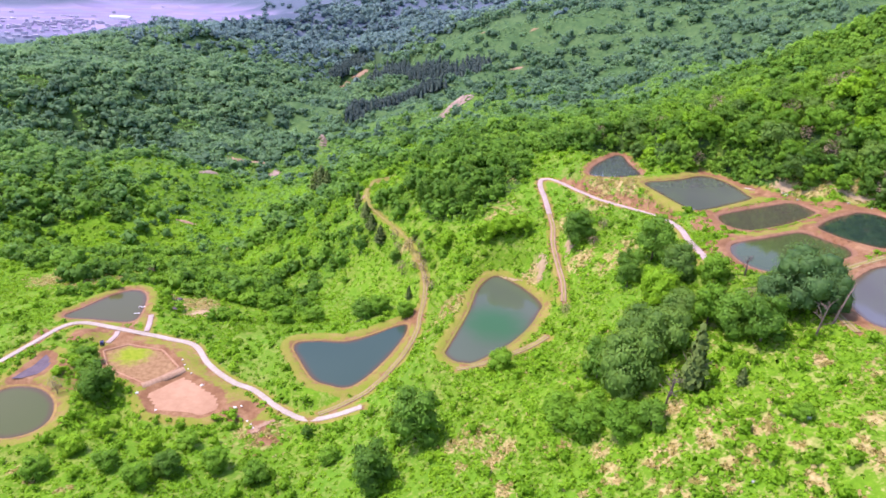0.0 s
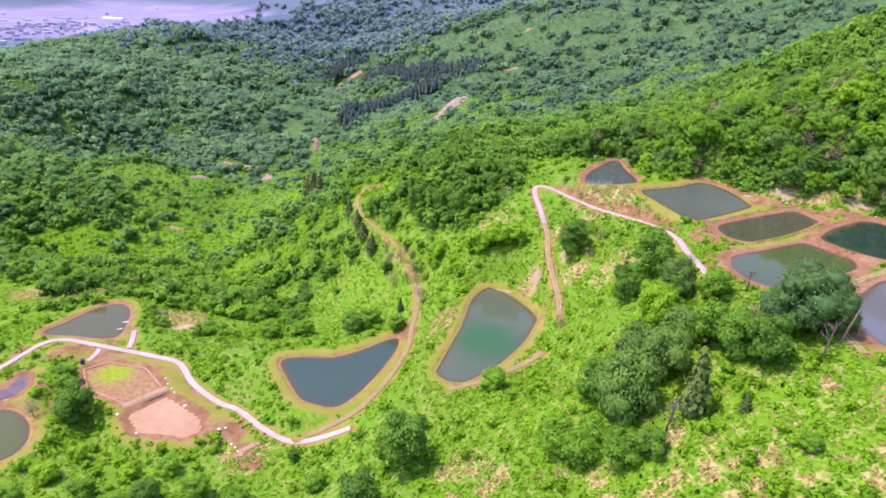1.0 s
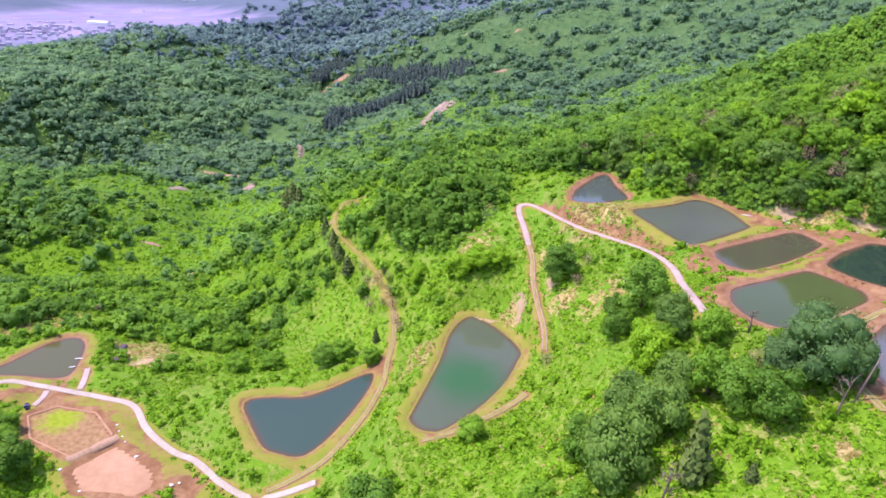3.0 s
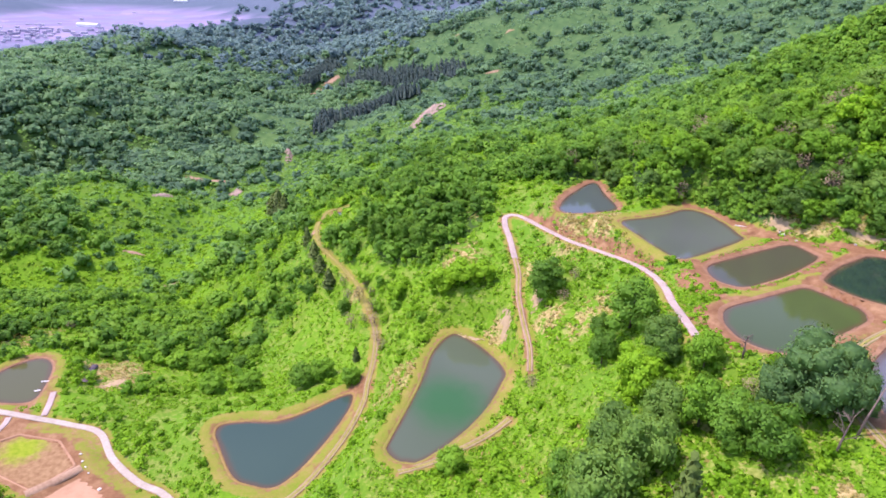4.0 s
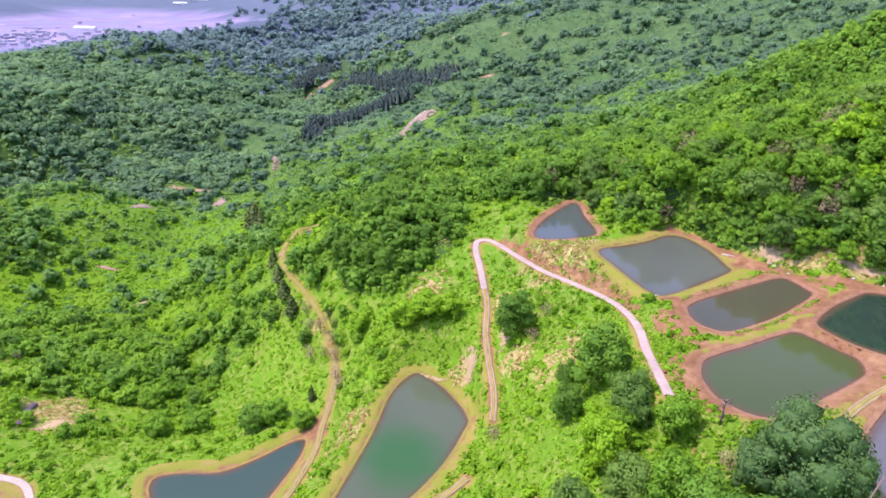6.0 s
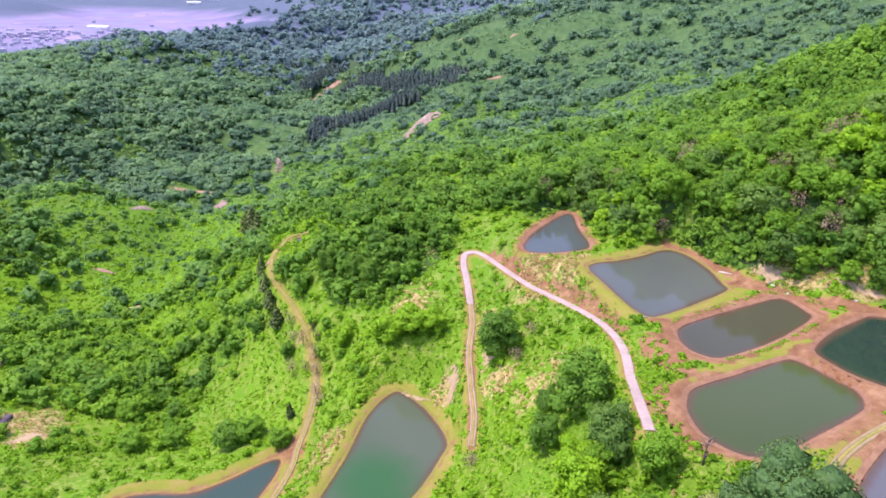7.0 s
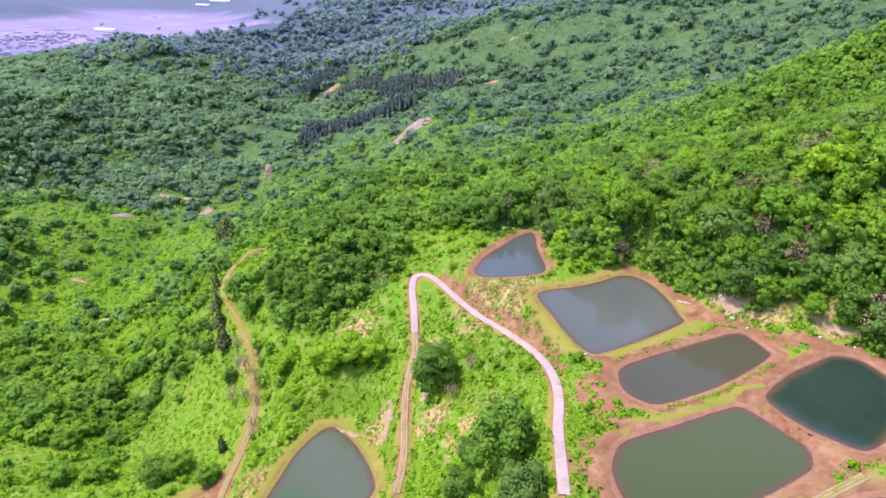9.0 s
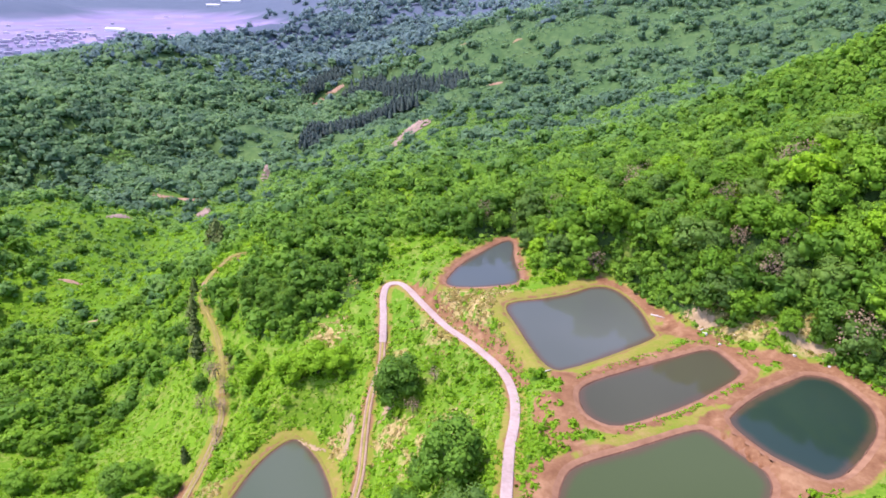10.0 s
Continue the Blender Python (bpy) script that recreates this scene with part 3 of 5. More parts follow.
def ground(xy, masks=False):
    """Heights of the ground; with masks also soil, verge, shore and so on."""
    xy = np.asarray(xy, float)
    z = bare_relief(xy)
    soil, verge, shore = (np.zeros(len(xy)) for _ in range(3))
    near = (xy[:, 0] > -290) & (xy[:, 0] < 180) & (xy[:, 1] > 20) & (xy[:, 1] < 360)
    q = xy[near]
    zn, so, ve, sh = z[near], soil[near], verge[near], shore[near]
    keep, weight, level = np.ones(len(q)), np.zeros(len(q)), np.zeros(len(q))
    gaps = {}
    for name, zw, _, bank, bare in PONDS:
        d = gaps[name] = outline_gap(q, SHORES[name])
        w = 1 - smooth(bank + 0.5, bank + 15, d)
        weight, level, keep = weight + w**3, level + w**3 * (zw + 0.9), keep * (1 - w)
        so = np.maximum(so, bare * (1 - smooth(bank - 0.5, bank + 2.5, d)))
        so = np.maximum(so, 0.6 * (1 - smooth(1.6, 3.2, d)))
        ve = np.maximum(ve, 1 - smooth(bank + 0.5, bank + 3.0, d))
    for name, zf, _, rim in BASINS:
        d = gaps[name] = outline_gap(q, SHORES[name])
        w = 1 - smooth(rim + 0.5, rim + 12, d)
        weight, level, keep = weight + w**3, level + w**3 * (zf + 0.8), keep * (1 - w)
        ve = np.maximum(ve, 1 - smooth(rim + 2, rim + 6, d))
        so = np.maximum(so, 1 - smooth(rim - 1, rim + 1.5, d))
    zn = zn * keep + np.where(weight > 0, level / np.maximum(weight, 1e-9), 0) * (1 - keep)
    for name, (kind, width, line) in LINES.items():
        d, along = line_gap(q, line)
        zr = np.interp(along, np.arange(len(line)), line[:, 2])
        w = 1 - smooth(width / 2 + 0.7, width / 2 + 6, d)
        zn = zn * (1 - w) + (zr - 0.16) * w
        edge = 1 - smooth(width / 2 + 0.2, width / 2 + 1.6, d)
        ve = np.maximum(ve, 1 - smooth(width / 2 + 0.8, width / 2 + 3.0, d))
        so = np.maximum(so, edge * (0.3 if name == "ridge_track" else 0.62))
    for name, zw, _, bank, bare in PONDS:
        d = gaps[name]
        zn = np.where(d < 2.6, np.minimum(zn, zw + np.clip(d, -4, 2.6) * 0.42 - 0.16 * (1 - smooth(1.8, 2.6, d))), zn)
        zn = np.where((d > 0) & (d < 3.2), np.maximum(zn, zw + np.minimum(d, 2.6) * 0.42 - 0.18), zn)
        sh = np.maximum(sh, 1 - smooth(0.2, 1.1, d))
    for cx, cy, rx, ry, a in GRASS_PATCHES:
        so = so * (1 - a * (1 - smooth(0.6, 1.1, np.hypot((q[:, 0] - cx) / rx, (q[:, 1] - cy) / ry))))
    for cx, cy, rx, ry, turn, a in SOIL_PATCHES:
        c, s = math.cos(turn), math.sin(turn)
        u, v = (q[:, 0] - cx) * c + (q[:, 1] - cy) * s, (q[:, 1] - cy) * c - (q[:, 0] - cx) * s
        so = np.maximum(so, a * (1 - smooth(0.75, 1.1, np.hypot(u / rx, v / ry))))
    d, along = line_gap(q, MOWN)
    so = np.maximum(so, 0.42 * (1 - smooth(2.5, 5.5, d)))
    ve = np.maximum(ve, 1 - smooth(4.5, 7.0, d))
    so = np.maximum(so, 0.85 * (1 - smooth(0.9, 2.4, line_gap(q, ROAD_CUT)[0])))
    d, along = line_gap(q, BACK_PATH)
    so = np.maximum(so, 0.9 * (1 - smooth(1.6, 3.2, d)))
    ve = np.maximum(ve, 1 - smooth(2.5, 4.5, d))
    for name, zf, _, rim in BASINS:
        d = gaps[name]
        zn = np.where(d < 1.6, np.minimum(zn, zf + np.clip(d, 0, 1.6) * 0.5), zn)
    z[near] = zn
    if not masks:
        return z
    soil[near], verge[near], shore[near] = so, ve, sh
    dry = smooth(-60, 10, xy[:, 0]) * (1 - smooth(85, 110, xy[:, 1])) * 0.4
    for cx, cy, r, a in DRY_PATCHES:
        dry = np.maximum(dry, a * (1 - smooth(r * 0.5, r, np.hypot(xy[:, 0] - cx, xy[:, 1] - cy))))
    # masks for the far ground whose colours have haze put in
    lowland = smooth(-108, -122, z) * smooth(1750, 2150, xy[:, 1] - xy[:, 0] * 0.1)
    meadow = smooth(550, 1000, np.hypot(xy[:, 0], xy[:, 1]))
    # where woods are dense the ground colour is darkened as tree shade
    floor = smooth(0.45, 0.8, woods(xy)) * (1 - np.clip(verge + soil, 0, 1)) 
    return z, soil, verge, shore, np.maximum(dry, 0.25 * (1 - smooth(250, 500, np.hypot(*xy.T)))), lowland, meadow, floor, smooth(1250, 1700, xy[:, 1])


# bare earth beside the ponds: centre, half sizes, turn, share
SOIL_PATCHES = [(-226, 139, 3.5, 7, 0.2, 0.95), (-221, 147, 6, 2.6, 0.2, 0.9), (41, 140, 6, 14, 0.15, 1.0), (36, 112, 5, 16, 0.1, 0.9), (104, 172, 16, 4, -0.35, 0.8), (86, 186, 14, 3.5, -0.5, 0.75), (125, 158, 4, 14, 0.2, 0.8),
                (90, 118, 6, 10, -0.6, 0.8), (-209, 150, 5, 8, 0.1, 0.7), (-140, 101, 9, 6.5, 0.4, 0.95), (-126, 85, 5, 3, 0.2, 0.9), (-132, 92, 4, 5, 0.5, 0.8), (-207, 142, 4, 10, 0.0, 0.8), (80, 140, 5, 8, -0.5, 0.7),
                (-78, 168, 6, 8, 0, 0.6), (-241, 135, 3, 12, 0.2, 0.8), (-212, 113, 7, 14, 0.5, 0.5), (45, 160, 4, 4, 0, 0.8), (-210, 154, 4, 6, 0, 0.8)]
# the bare cut above the upper road
ROAD_CUT = curve([(-4, 231, 0), (4, 219, 0), (13, 204, 0), (23, 190.5, 0), (30.5, 175, 0), (34, 160, 0)], 1.5)
# trodden way along the foot of the woods
BACK_PATH = curve([(66, 224, 0), (73, 216, 0), (80, 201, 0), (88, 183, 0), (100, 175, 0), (110, 170, 0), (121, 164, 0), (127, 150, 0)], 1.5)
# mown ground between the road and the drained basins
MOWN = curve([(-226, 143, 0), (-205, 145, 0), (-180, 138, 0), (-165, 124, 0), (-148, 109, 0), (-132, 97, 0)], 1.5)
GRASS_PATCHES = [(-197, 130, 11, 6, 0.75), (60, 97, 14, 5, 0.6), (84, 158, 12, 3, 0.5), (70, 138, 20, 4, 0.3), (57, 133, 7, 2.6, 0.85), (65, 137, 6, 2.4, 0.85), (73, 141.5, 6, 2.4, 0.85), (81, 146, 6, 2.6, 0.85), (44, 122, 2.2, 9, 0.7), (86, 184, 7, 4, 0.7)]
DRY_PATCHES = [(-255, 222, 20, 0.7), (-285, 214, 16, 0.7), (-36, 215, 11, 1.0), (-23, 174, 8, 1.0), (-4, 163, 8, 1.0), (-30, 245, 7, 0.9), (-8, 196, 7, 0.9), (18, 206, 22, 1.0), (10, 150, 14, 0.8), (-60, 150, 14, 0.8),
               (-195, 195, 16, 1.0), (24, 200, 9, 1.0), (33, 186, 9, 1.0), (40, 174, 8, 1.0), (14, 212, 9, 1.0), (92, 192, 8, 1.0), (105, 184, 7, 1.0), (117, 176, 7, 1.0), (-188, 182, 10, 1.0), (-262, 205, 14, 0.8), (-86, 228, 6, 0.9), (100, 190, 14, 1.0), (-52, 60, 9, 0.7), (-130, 90, 14, 0.8), (-42, 211, 5, 0.8)]
# withered patches on the slope below the camera
STRAW = [(1, 47), (8, 40), (11, 32), (5, 36), (-6, 36), (-1, 35), (7, 24), (-8, 32), (-17, 37), (-17, 32), (-42, 55), (-45, 53), (-48, 49), (-59, 59), (-57, 50), (-26, 51), (39, 50),
         (48, 44), (32, 18), (34, 14), (20, 11), (26, 7), (0, 22), (5, 17), (-7, 22), (-44, 39), (21, 23), (18, 32), (-202, 61), (-193, 56), (-180, 51), (12, 25), (30, 26), (-18, 44)]
rp = np.random.RandomState(77)
DRY_PATCHES += [(x, y, rp.uniform(2.6, 4.6), 1.0) for x, y in STRAW]
DRY_PATCHES += [(rp.uniform(-30, 50), rp.uniform(6, 34), rp.uniform(1.5, 3.0), 1.0) for _ in range(26)]


def dried(xy):
    """How withered the grass is, from 0 to 1."""
    out = np.zeros(len(xy))
    for cx, cy, rad, a in DRY_PATCHES:
        out = np.maximum(out, a * (1 - smooth(rad * 0.5, rad, np.hypot(xy[:, 0] - cx, xy[:, 1] - cy))))
    return out


def spread(a, b, step, lo, hi, grow):
    """Coordinates: even between a and b, ever wider outside, out to lo and hi."""
    out, s = list(np.arange(a, b + step / 2, step)), step
    while out[-1] < hi:
        s = min(s * grow, 120)
        out.append(out[-1] + s)
    s = step
    while out[0] > lo:
        s = min(s * grow, 120)
        out.insert(0, out[0] - s)
    return np.array(out)


gx, gy = spread(-262, 140, 1.8, -4600, 3000, 1.06), spread(30, 290, 1.8, -400, 4900, 1.05)
gxy = np.stack(np.meshgrid(gx, gy), -1).reshape(-1, 2)
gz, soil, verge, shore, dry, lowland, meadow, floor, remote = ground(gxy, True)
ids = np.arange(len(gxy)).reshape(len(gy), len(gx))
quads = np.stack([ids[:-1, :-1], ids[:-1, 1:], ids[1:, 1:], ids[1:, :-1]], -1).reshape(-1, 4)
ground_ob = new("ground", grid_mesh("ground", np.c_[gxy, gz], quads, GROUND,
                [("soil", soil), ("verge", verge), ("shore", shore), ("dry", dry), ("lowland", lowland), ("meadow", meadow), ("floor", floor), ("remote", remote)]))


def surface(xy):
    """Height of the ground sheet itself, between its points."""
    xy = np.asarray(xy, float)
    h = gz.reshape(len(gy), len(gx))
    i, j = np.clip(np.searchsorted(gx, xy[:, 0]) - 1, 0, len(gx) - 2), np.clip(np.searchsorted(gy, xy[:, 1]) - 1, 0, len(gy) - 2)
    u, v = (xy[:, 0] - gx[i]) / (gx[i + 1] - gx[i]), (xy[:, 1] - gy[j]) / (gy[j + 1] - gy[j])
    return (h[j, i] * (1 - u) + h[j, i + 1] * u) * (1 - v) + (h[j + 1, i] * (1 - u) + h[j + 1, i + 1] * u) * v


tagged(ground_ob, "green hillside with grass, bare earth and a far lowland", "hillside", kind="structure")

# ---- water ----
WATER = {
    "far": ((0.055, 0.075, 0.07), (0.07, 0.088, 0.078), None), "upper": ((0.072, 0.088, 0.07), (0.088, 0.104, 0.086), None),
    "oval": ((0.05, 0.054, 0.03), (0.062, 0.066, 0.038), None), "near": ((0.044, 0.068, 0.02), (0.055, 0.08, 0.028), None),
    "dark": ((0.014, 0.033, 0.024), (0.02, 0.043, 0.028), None),
    "green": ((0.062, 0.088, 0.05), (0.078, 0.102, 0.066), ((-43, 133), 13, (0.025, 0.095, 0.03), -45.0)),
    "teal": ((0.026, 0.056, 0.044), (0.038, 0.07, 0.054), None), "hook": ((0.06, 0.066, 0.022), (0.075, 0.078, 0.03), None),
    "ridge": ((0.06, 0.07, 0.075), (0.08, 0.09, 0.09), None), "shallow": ((0.06, 0.08, 0.02), (0.085, 0.095, 0.03), None), "east": ((0.10, 0.105, 0.11), (0.12, 0.12, 0.13), None),
}
POND_LABEL = {"far": "small triangular pond with grey-blue water below the woods", "upper": "grey-green pond with a mown grassy bank",
              "oval": "oval murky pond ringed by bare red earth", "near": "large green-grey pond with an earth bank",
              "dark": "dark green pond at the foot of the woods", "green": "tear-shaped pond with a green algae patch",
              "teal": "boot-shaped teal pond beside a dirt track", "hook": "shallow green pond beside the concrete road",
              "shallow": "pale green pond with a grassy bank", "ridge": "tiny grey pond on the grassy ridge", "east": "grey-blue pond with an earth ring track"}
POND_OB = {}
for name, zw, *_ in PONDS:
    line = SHORES[name]
    mid = line.mean(0)
    reach = np.linalg.norm((line - mid)[:, :2], axis=1)[:, None]
    steps, depth = [1.3, 0.0, -0.9, -1.9, -3.4], [1, 1, 0.75, 0.35, 0]
    rings = [mid[:2] + (line - mid)[:, :2] * np.maximum(1 + s / reach, 0.3) for s in steps] + [mid[:2] + (line - mid)[:, :2] * 0.1]
    depth = np.repeat(depth + [0], len(line))
    n, k = len(line), len(rings)
    verts = np.c_[np.concatenate(rings), np.full(n * k, zw)]
    idx = np.arange(n * k).reshape(k, n)
    quads = np.stack([idx[:-1], np.roll(idx, -1, 1)[:-1], np.roll(idx, -1, 1)[1:], idx[1:]], -1).reshape(-1, 4)
    area = np.sum(line[:, 0] * np.roll(line[:, 1], -1) - np.roll(line[:, 0], -1) * line[:, 1])
    bm = bmesh.new()
    layer = bm.verts.layers.float.new("shallows")
    made = [bm.verts.new(v) for v in verts]
    for v, d in zip(made, depth):
        v[layer] = d
    for f in quads:
        bm.faces.new([made[i] for i in (f if area > 0 else f[::-1])])
    bm.faces.new([made[i] for i in (idx[-1] if area > 0 else idx[-1][::-1])])
    ob = part("pond", bm, water_material("water_" + name, *WATER[name]), None)
    POND_OB[name] = tagged(ob, POND_LABEL[name], "pond", kind="structure")


def shore_ring(name, line, offsets, level, slope, material, parent, label):
    """A closed strip of bank that follows a shoreline at the given distances from it."""
    way = np.roll(line, -1, 0) - np.roll(line, 1, 0)
    area = 0.5 * np.sum(line[:, 0] * np.roll(line[:, 1], -1) - np.roll(line[:, 0], -1) * line[:, 1])
    out = np.c_[way[:, 1], -way[:, 0]] / np.linalg.norm(way[:, :2], axis=1)[:, None] * np.sign(area)
    n, k = len(line), len(offsets)
    wob = 0.25 * np.sin(np.arange(n) * 0.9 + level) + 0.18 * np.sin(np.arange(n) * 2.1)
    rows = []
    for i, o in enumerate(offsets):
        at = o + (wob * 0.6 if i == k - 1 else 0 * wob)
        at_xy = line[:, :2] + out * at[:, None]
        height = np.full(n, level + o * slope - (0.06 if i == k - 1 else 0))
        if o > 0.9:
            height = np.minimum(height, surface(at_xy) + (0.06 if i < k - 1 else -0.15))
        rows.append(np.c_[at_xy, height])
    ids = np.arange(n * k).reshape(n, k)
    nxt = np.roll(ids, -1, 0)
    quads = np.stack([ids[:, :-1], ids[:, 1:], nxt[:, 1:], nxt[:, :-1]], -1).reshape(-1, 4)
    me = grid_mesh(name, np.stack(rows, 1).reshape(-1, 3), quads if area < 0 else quads[:, ::-1], material)
    return mesh_part(name, me, parent, label)


for name, zw, _, _, bare in PONDS:
    root = POND_OB[name]
    shore_ring("wet_margin", SHORES[name], [-1.8, -0.6, 0.45], zw + 0.02, 0.42, WET_EARTH, root, "dark wet earth at the water line")
    shore_ring("bank", SHORES[name], [0.40, 1.0, 1.7, 2.3] if bare > 0.6 else [0.4, 0.8, 1.2, 1.6], zw + 0.03, 0.42, RED_EARTH if bare > 0.6 or name == "hook" else MOWN_BANK if bare < 0.3 else BANK_EARTH, root, "mown grassy bank" if bare < 0.3 else "bare trodden earth bank")


# ---- roads ----
def ribbon(line, offsets, lifts, skirt=0.35):
    """A strip along a line: points across it at the given offsets and lifts, with sides going into the ground."""
    way = np.gradient(line[:, :2], axis=0)
    way /= np.linalg.norm(way, axis=1)[:, None]
    side = np.c_[way[:, 1], -way[:, 0]]
    offsets, lifts = [offsets[0] - 0.05, *offsets, offsets[-1] + 0.05], [lifts[0] - skirt, *lifts, lifts[-1] - skirt]
    rows = [np.c_[line[:, :2] + side * o, line[:, 2] + l] for o, l in zip(offsets, lifts)]
    n, k = len(line), len(rows)
    verts = np.stack(rows, 1).reshape(-1, 3)
    ids = np.arange(n * k).reshape(n, k)
    return verts, np.stack([ids[:-1, :-1], ids[:-1, 1:], ids[1:, 1:], ids[1:, :-1]], -1).reshape(-1, 4)[:, ::-1]


for name, (kind, width, line) in LINES.items():
    h = width / 2
    faint, grown = name in ("bank_track", "pond_track", "ring_track"), name == "ridge_track"
    if kind == "concrete":
        ob = new(name, grid_mesh(name, *ribbon(line, [-h, -h + 0.2, 0, h - 0.2, h], [0.10, 0.13, 0.15, 0.13, 0.10]), PALE_CONCRETE if name == "lower_road" else CONCRETE))
        tagged(ob, "narrow pale concrete farm road", "road", kind="structure")
    else:
        root = new(name, grid_mesh(name, *ribbon(line, [-h, -h * 0.5, 0, h * 0.5, h], [0.0, 0.06, 0.08, 0.06, 0.0]), GROWN_TRACK if grown else FAINT_TRACK if faint else EARTH))
        tagged(root, "overgrown grassy track along the ridge" if grown else "dirt farm track with two worn wheel ruts", "track", kind="structure")
        for s in (-1, 1):
            mesh_part("rut", grid_mesh("rut", *ribbon(line, [s * 0.72 - 0.3, s * 0.72, s * 0.72 + 0.3], [0.085, 0.10, 0.085], 0.1), FAINT_TRACK if grown else FAINT_RUT if faint else RUT), root, "pale worn wheel rut")
        mesh_part("grass_strip", grid_mesh("grass_strip", *ribbon(line, [-0.34, 0, 0.34], [0.10, 0.16, 0.10], 0.1), MEDIAN), root, "yellow-green grass between the ruts")

# ---- plants ----
def ball(n=3):
    """A rounded cube of quads, of radius 1."""
    g = np.linspace(-1, 1, n + 1)
    u, v = np.meshgrid(g, g)
    verts, faces = [], []
    for axis in range(3):
        for s in (-1, 1):
            p = np.zeros((len(g) ** 2, 3))
            p[:, axis], p[:, (axis + 1) % 3], p[:, (axis + 2) % 3] = s, u.ravel(), v.ravel()
            ids = np.arange(len(p)).reshape(n + 1, n + 1) + sum(len(x) for x in verts)
            f = np.stack([ids[:-1, :-1], ids[:-1, 1:], ids[1:, 1:], ids[1:, :-1]], -1).reshape(-1, 4)
            verts.append(p)
            faces.append(f if s > 0 else f[:, ::-1])
    v = np.concatenate(verts)
    return v / np.linalg.norm(v, axis=1)[:, None], np.concatenate(faces)


def leaf_quads(r, centres, normals, size, loose=0.42):
    """Small bent leaf clumps, each a quad of its own, at the centres and turned about their normals, with the foliage's soft normals."""
    n = len(centres)
    nrm = unit(normals + r.normal(0, loose, (n, 3)))
    a = np.cross(nrm, r.normal(0, 1, (n, 3)))
    a /= np.linalg.norm(a, axis=1)[:, None]
    b = np.cross(nrm, a)
    s = (size * r.uniform(0.6, 1.35, n))[:, None]
    bend = nrm * s * r.uniform(0.1, 0.4, n)[:, None]
    w = r.uniform(0.6, 1.0, n)[:, None]
    verts = np.stack([centres - a * s, centres - b * s * w + bend, centres + a * s * r.uniform(0.7, 1.2, n)[:, None], centres + b * s * w + bend], 1)
    return verts.reshape(-1, 3), np.arange(4 * n).reshape(n, 4), np.repeat(unit(normals * 0.62 + nrm * 0.3 + [0, 0, 0.3]), 4, 0)


def merge(pieces):
    verts, faces, soft, at = [], [], [], 0
    for v, f, n in pieces:
        verts.append(v)
        faces.append(f + at)
        soft.append(n)
        at += len(v)
    return np.concatenate(verts), np.concatenate(faces), np.concatenate(soft)


def lobes_of(r, height, width, count, base=0.04):
    """Rounded masses of a full crown that reaches nearly to the ground: centre and half sizes."""
    out = [(np.array([0, 0, height * 0.52]), np.array([width * 0.36, width * 0.36, height * 0.42]))]
    for k in range(count):
        a, h = 6.2832 * (k + r.uniform(-0.3, 0.3)) * 0.618, base + 0.12 + (0.8 - base) * (k + r.uniform(0, 0.9)) / count
        girth = 0.9 if h < 0.45 else math.sqrt(max(0.1, 1 - ((h - 0.45) / 0.52) ** 2))
        reach = width * 0.5 * girth * r.uniform(0.55, 0.8)
        size = width * r.uniform(0.14, 0.23)
        out.append((np.array([math.cos(a) * reach, math.sin(a) * reach, height * h]), np.array([size, size, size * r.uniform(0.7, 1.0)])))
    return out


def crown(r, lobes, leaves, size, core=2):
    """A crown: leaf clumps over the rounded masses, with solid leaf-coloured cores added inside to block light."""
    v0, f0 = ball(max(core, 1))
    pieces, total = [], sum(s[0] * s[0] for _, s in lobes)
    heart = lobes[0][0] * [1, 1, 0.75]
    for c, s in lobes:
        if core:
            pieces.append((v0 * s * 0.80 * (1 + r.normal(0, 0.07, (len(v0), 1))) + c, f0, v0))
        n = max(4, int(leaves * s[0] * s[0] / total))
        d = r.normal(0, 1, (n, 3))
        d /= np.linalg.norm(d, axis=1)[:, None]
        d[:, 2] = np.where(d[:, 2] < -0.35, -d[:, 2], d[:, 2])
        at = c + d * s * r.uniform(0.78, 1.08, (n, 1))
        pieces.append(leaf_quads(r, at, unit(d * 0.62 + unit(at - heart) * 0.55), size))
    return merge(pieces)


def conifer_crown(r, height, width, leaves, size):
    n = leaves
    t = 1 - np.sqrt(r.uniform(0.0, 1, n))
    z = height * (0.08 + 0.92 * t)
    tier = 1 + 0.25 * np.sin(z / height * 40)
    rad = width * 0.5 * (1 - t) ** 0.85 * r.uniform(0.6, 1.05, n) * tier
    a = r.uniform(0, 6.2832, n)
    c = np.c_[np.cos(a) * rad, np.sin(a) * rad, z]
    d = np.c_[np.cos(a), np.sin(a), np.full(n, 0.5)]
    v0, f0 = ball(2)
    core = v0 * [1, 1, 1]
    k = 1 - (core[:, 2:] + 1) / 2
    core = np.c_[core[:, :2] * width * 0.40 * (0.12 + 0.88 * k), (core[:, 2] + 1) / 2 * height * 0.9 + height * 0.05]
    return merge([(core, f0, unit(np.c_[core[:, :2], np.full(len(core), 0.3)])), leaf_quads(r, c, unit(d), size)])


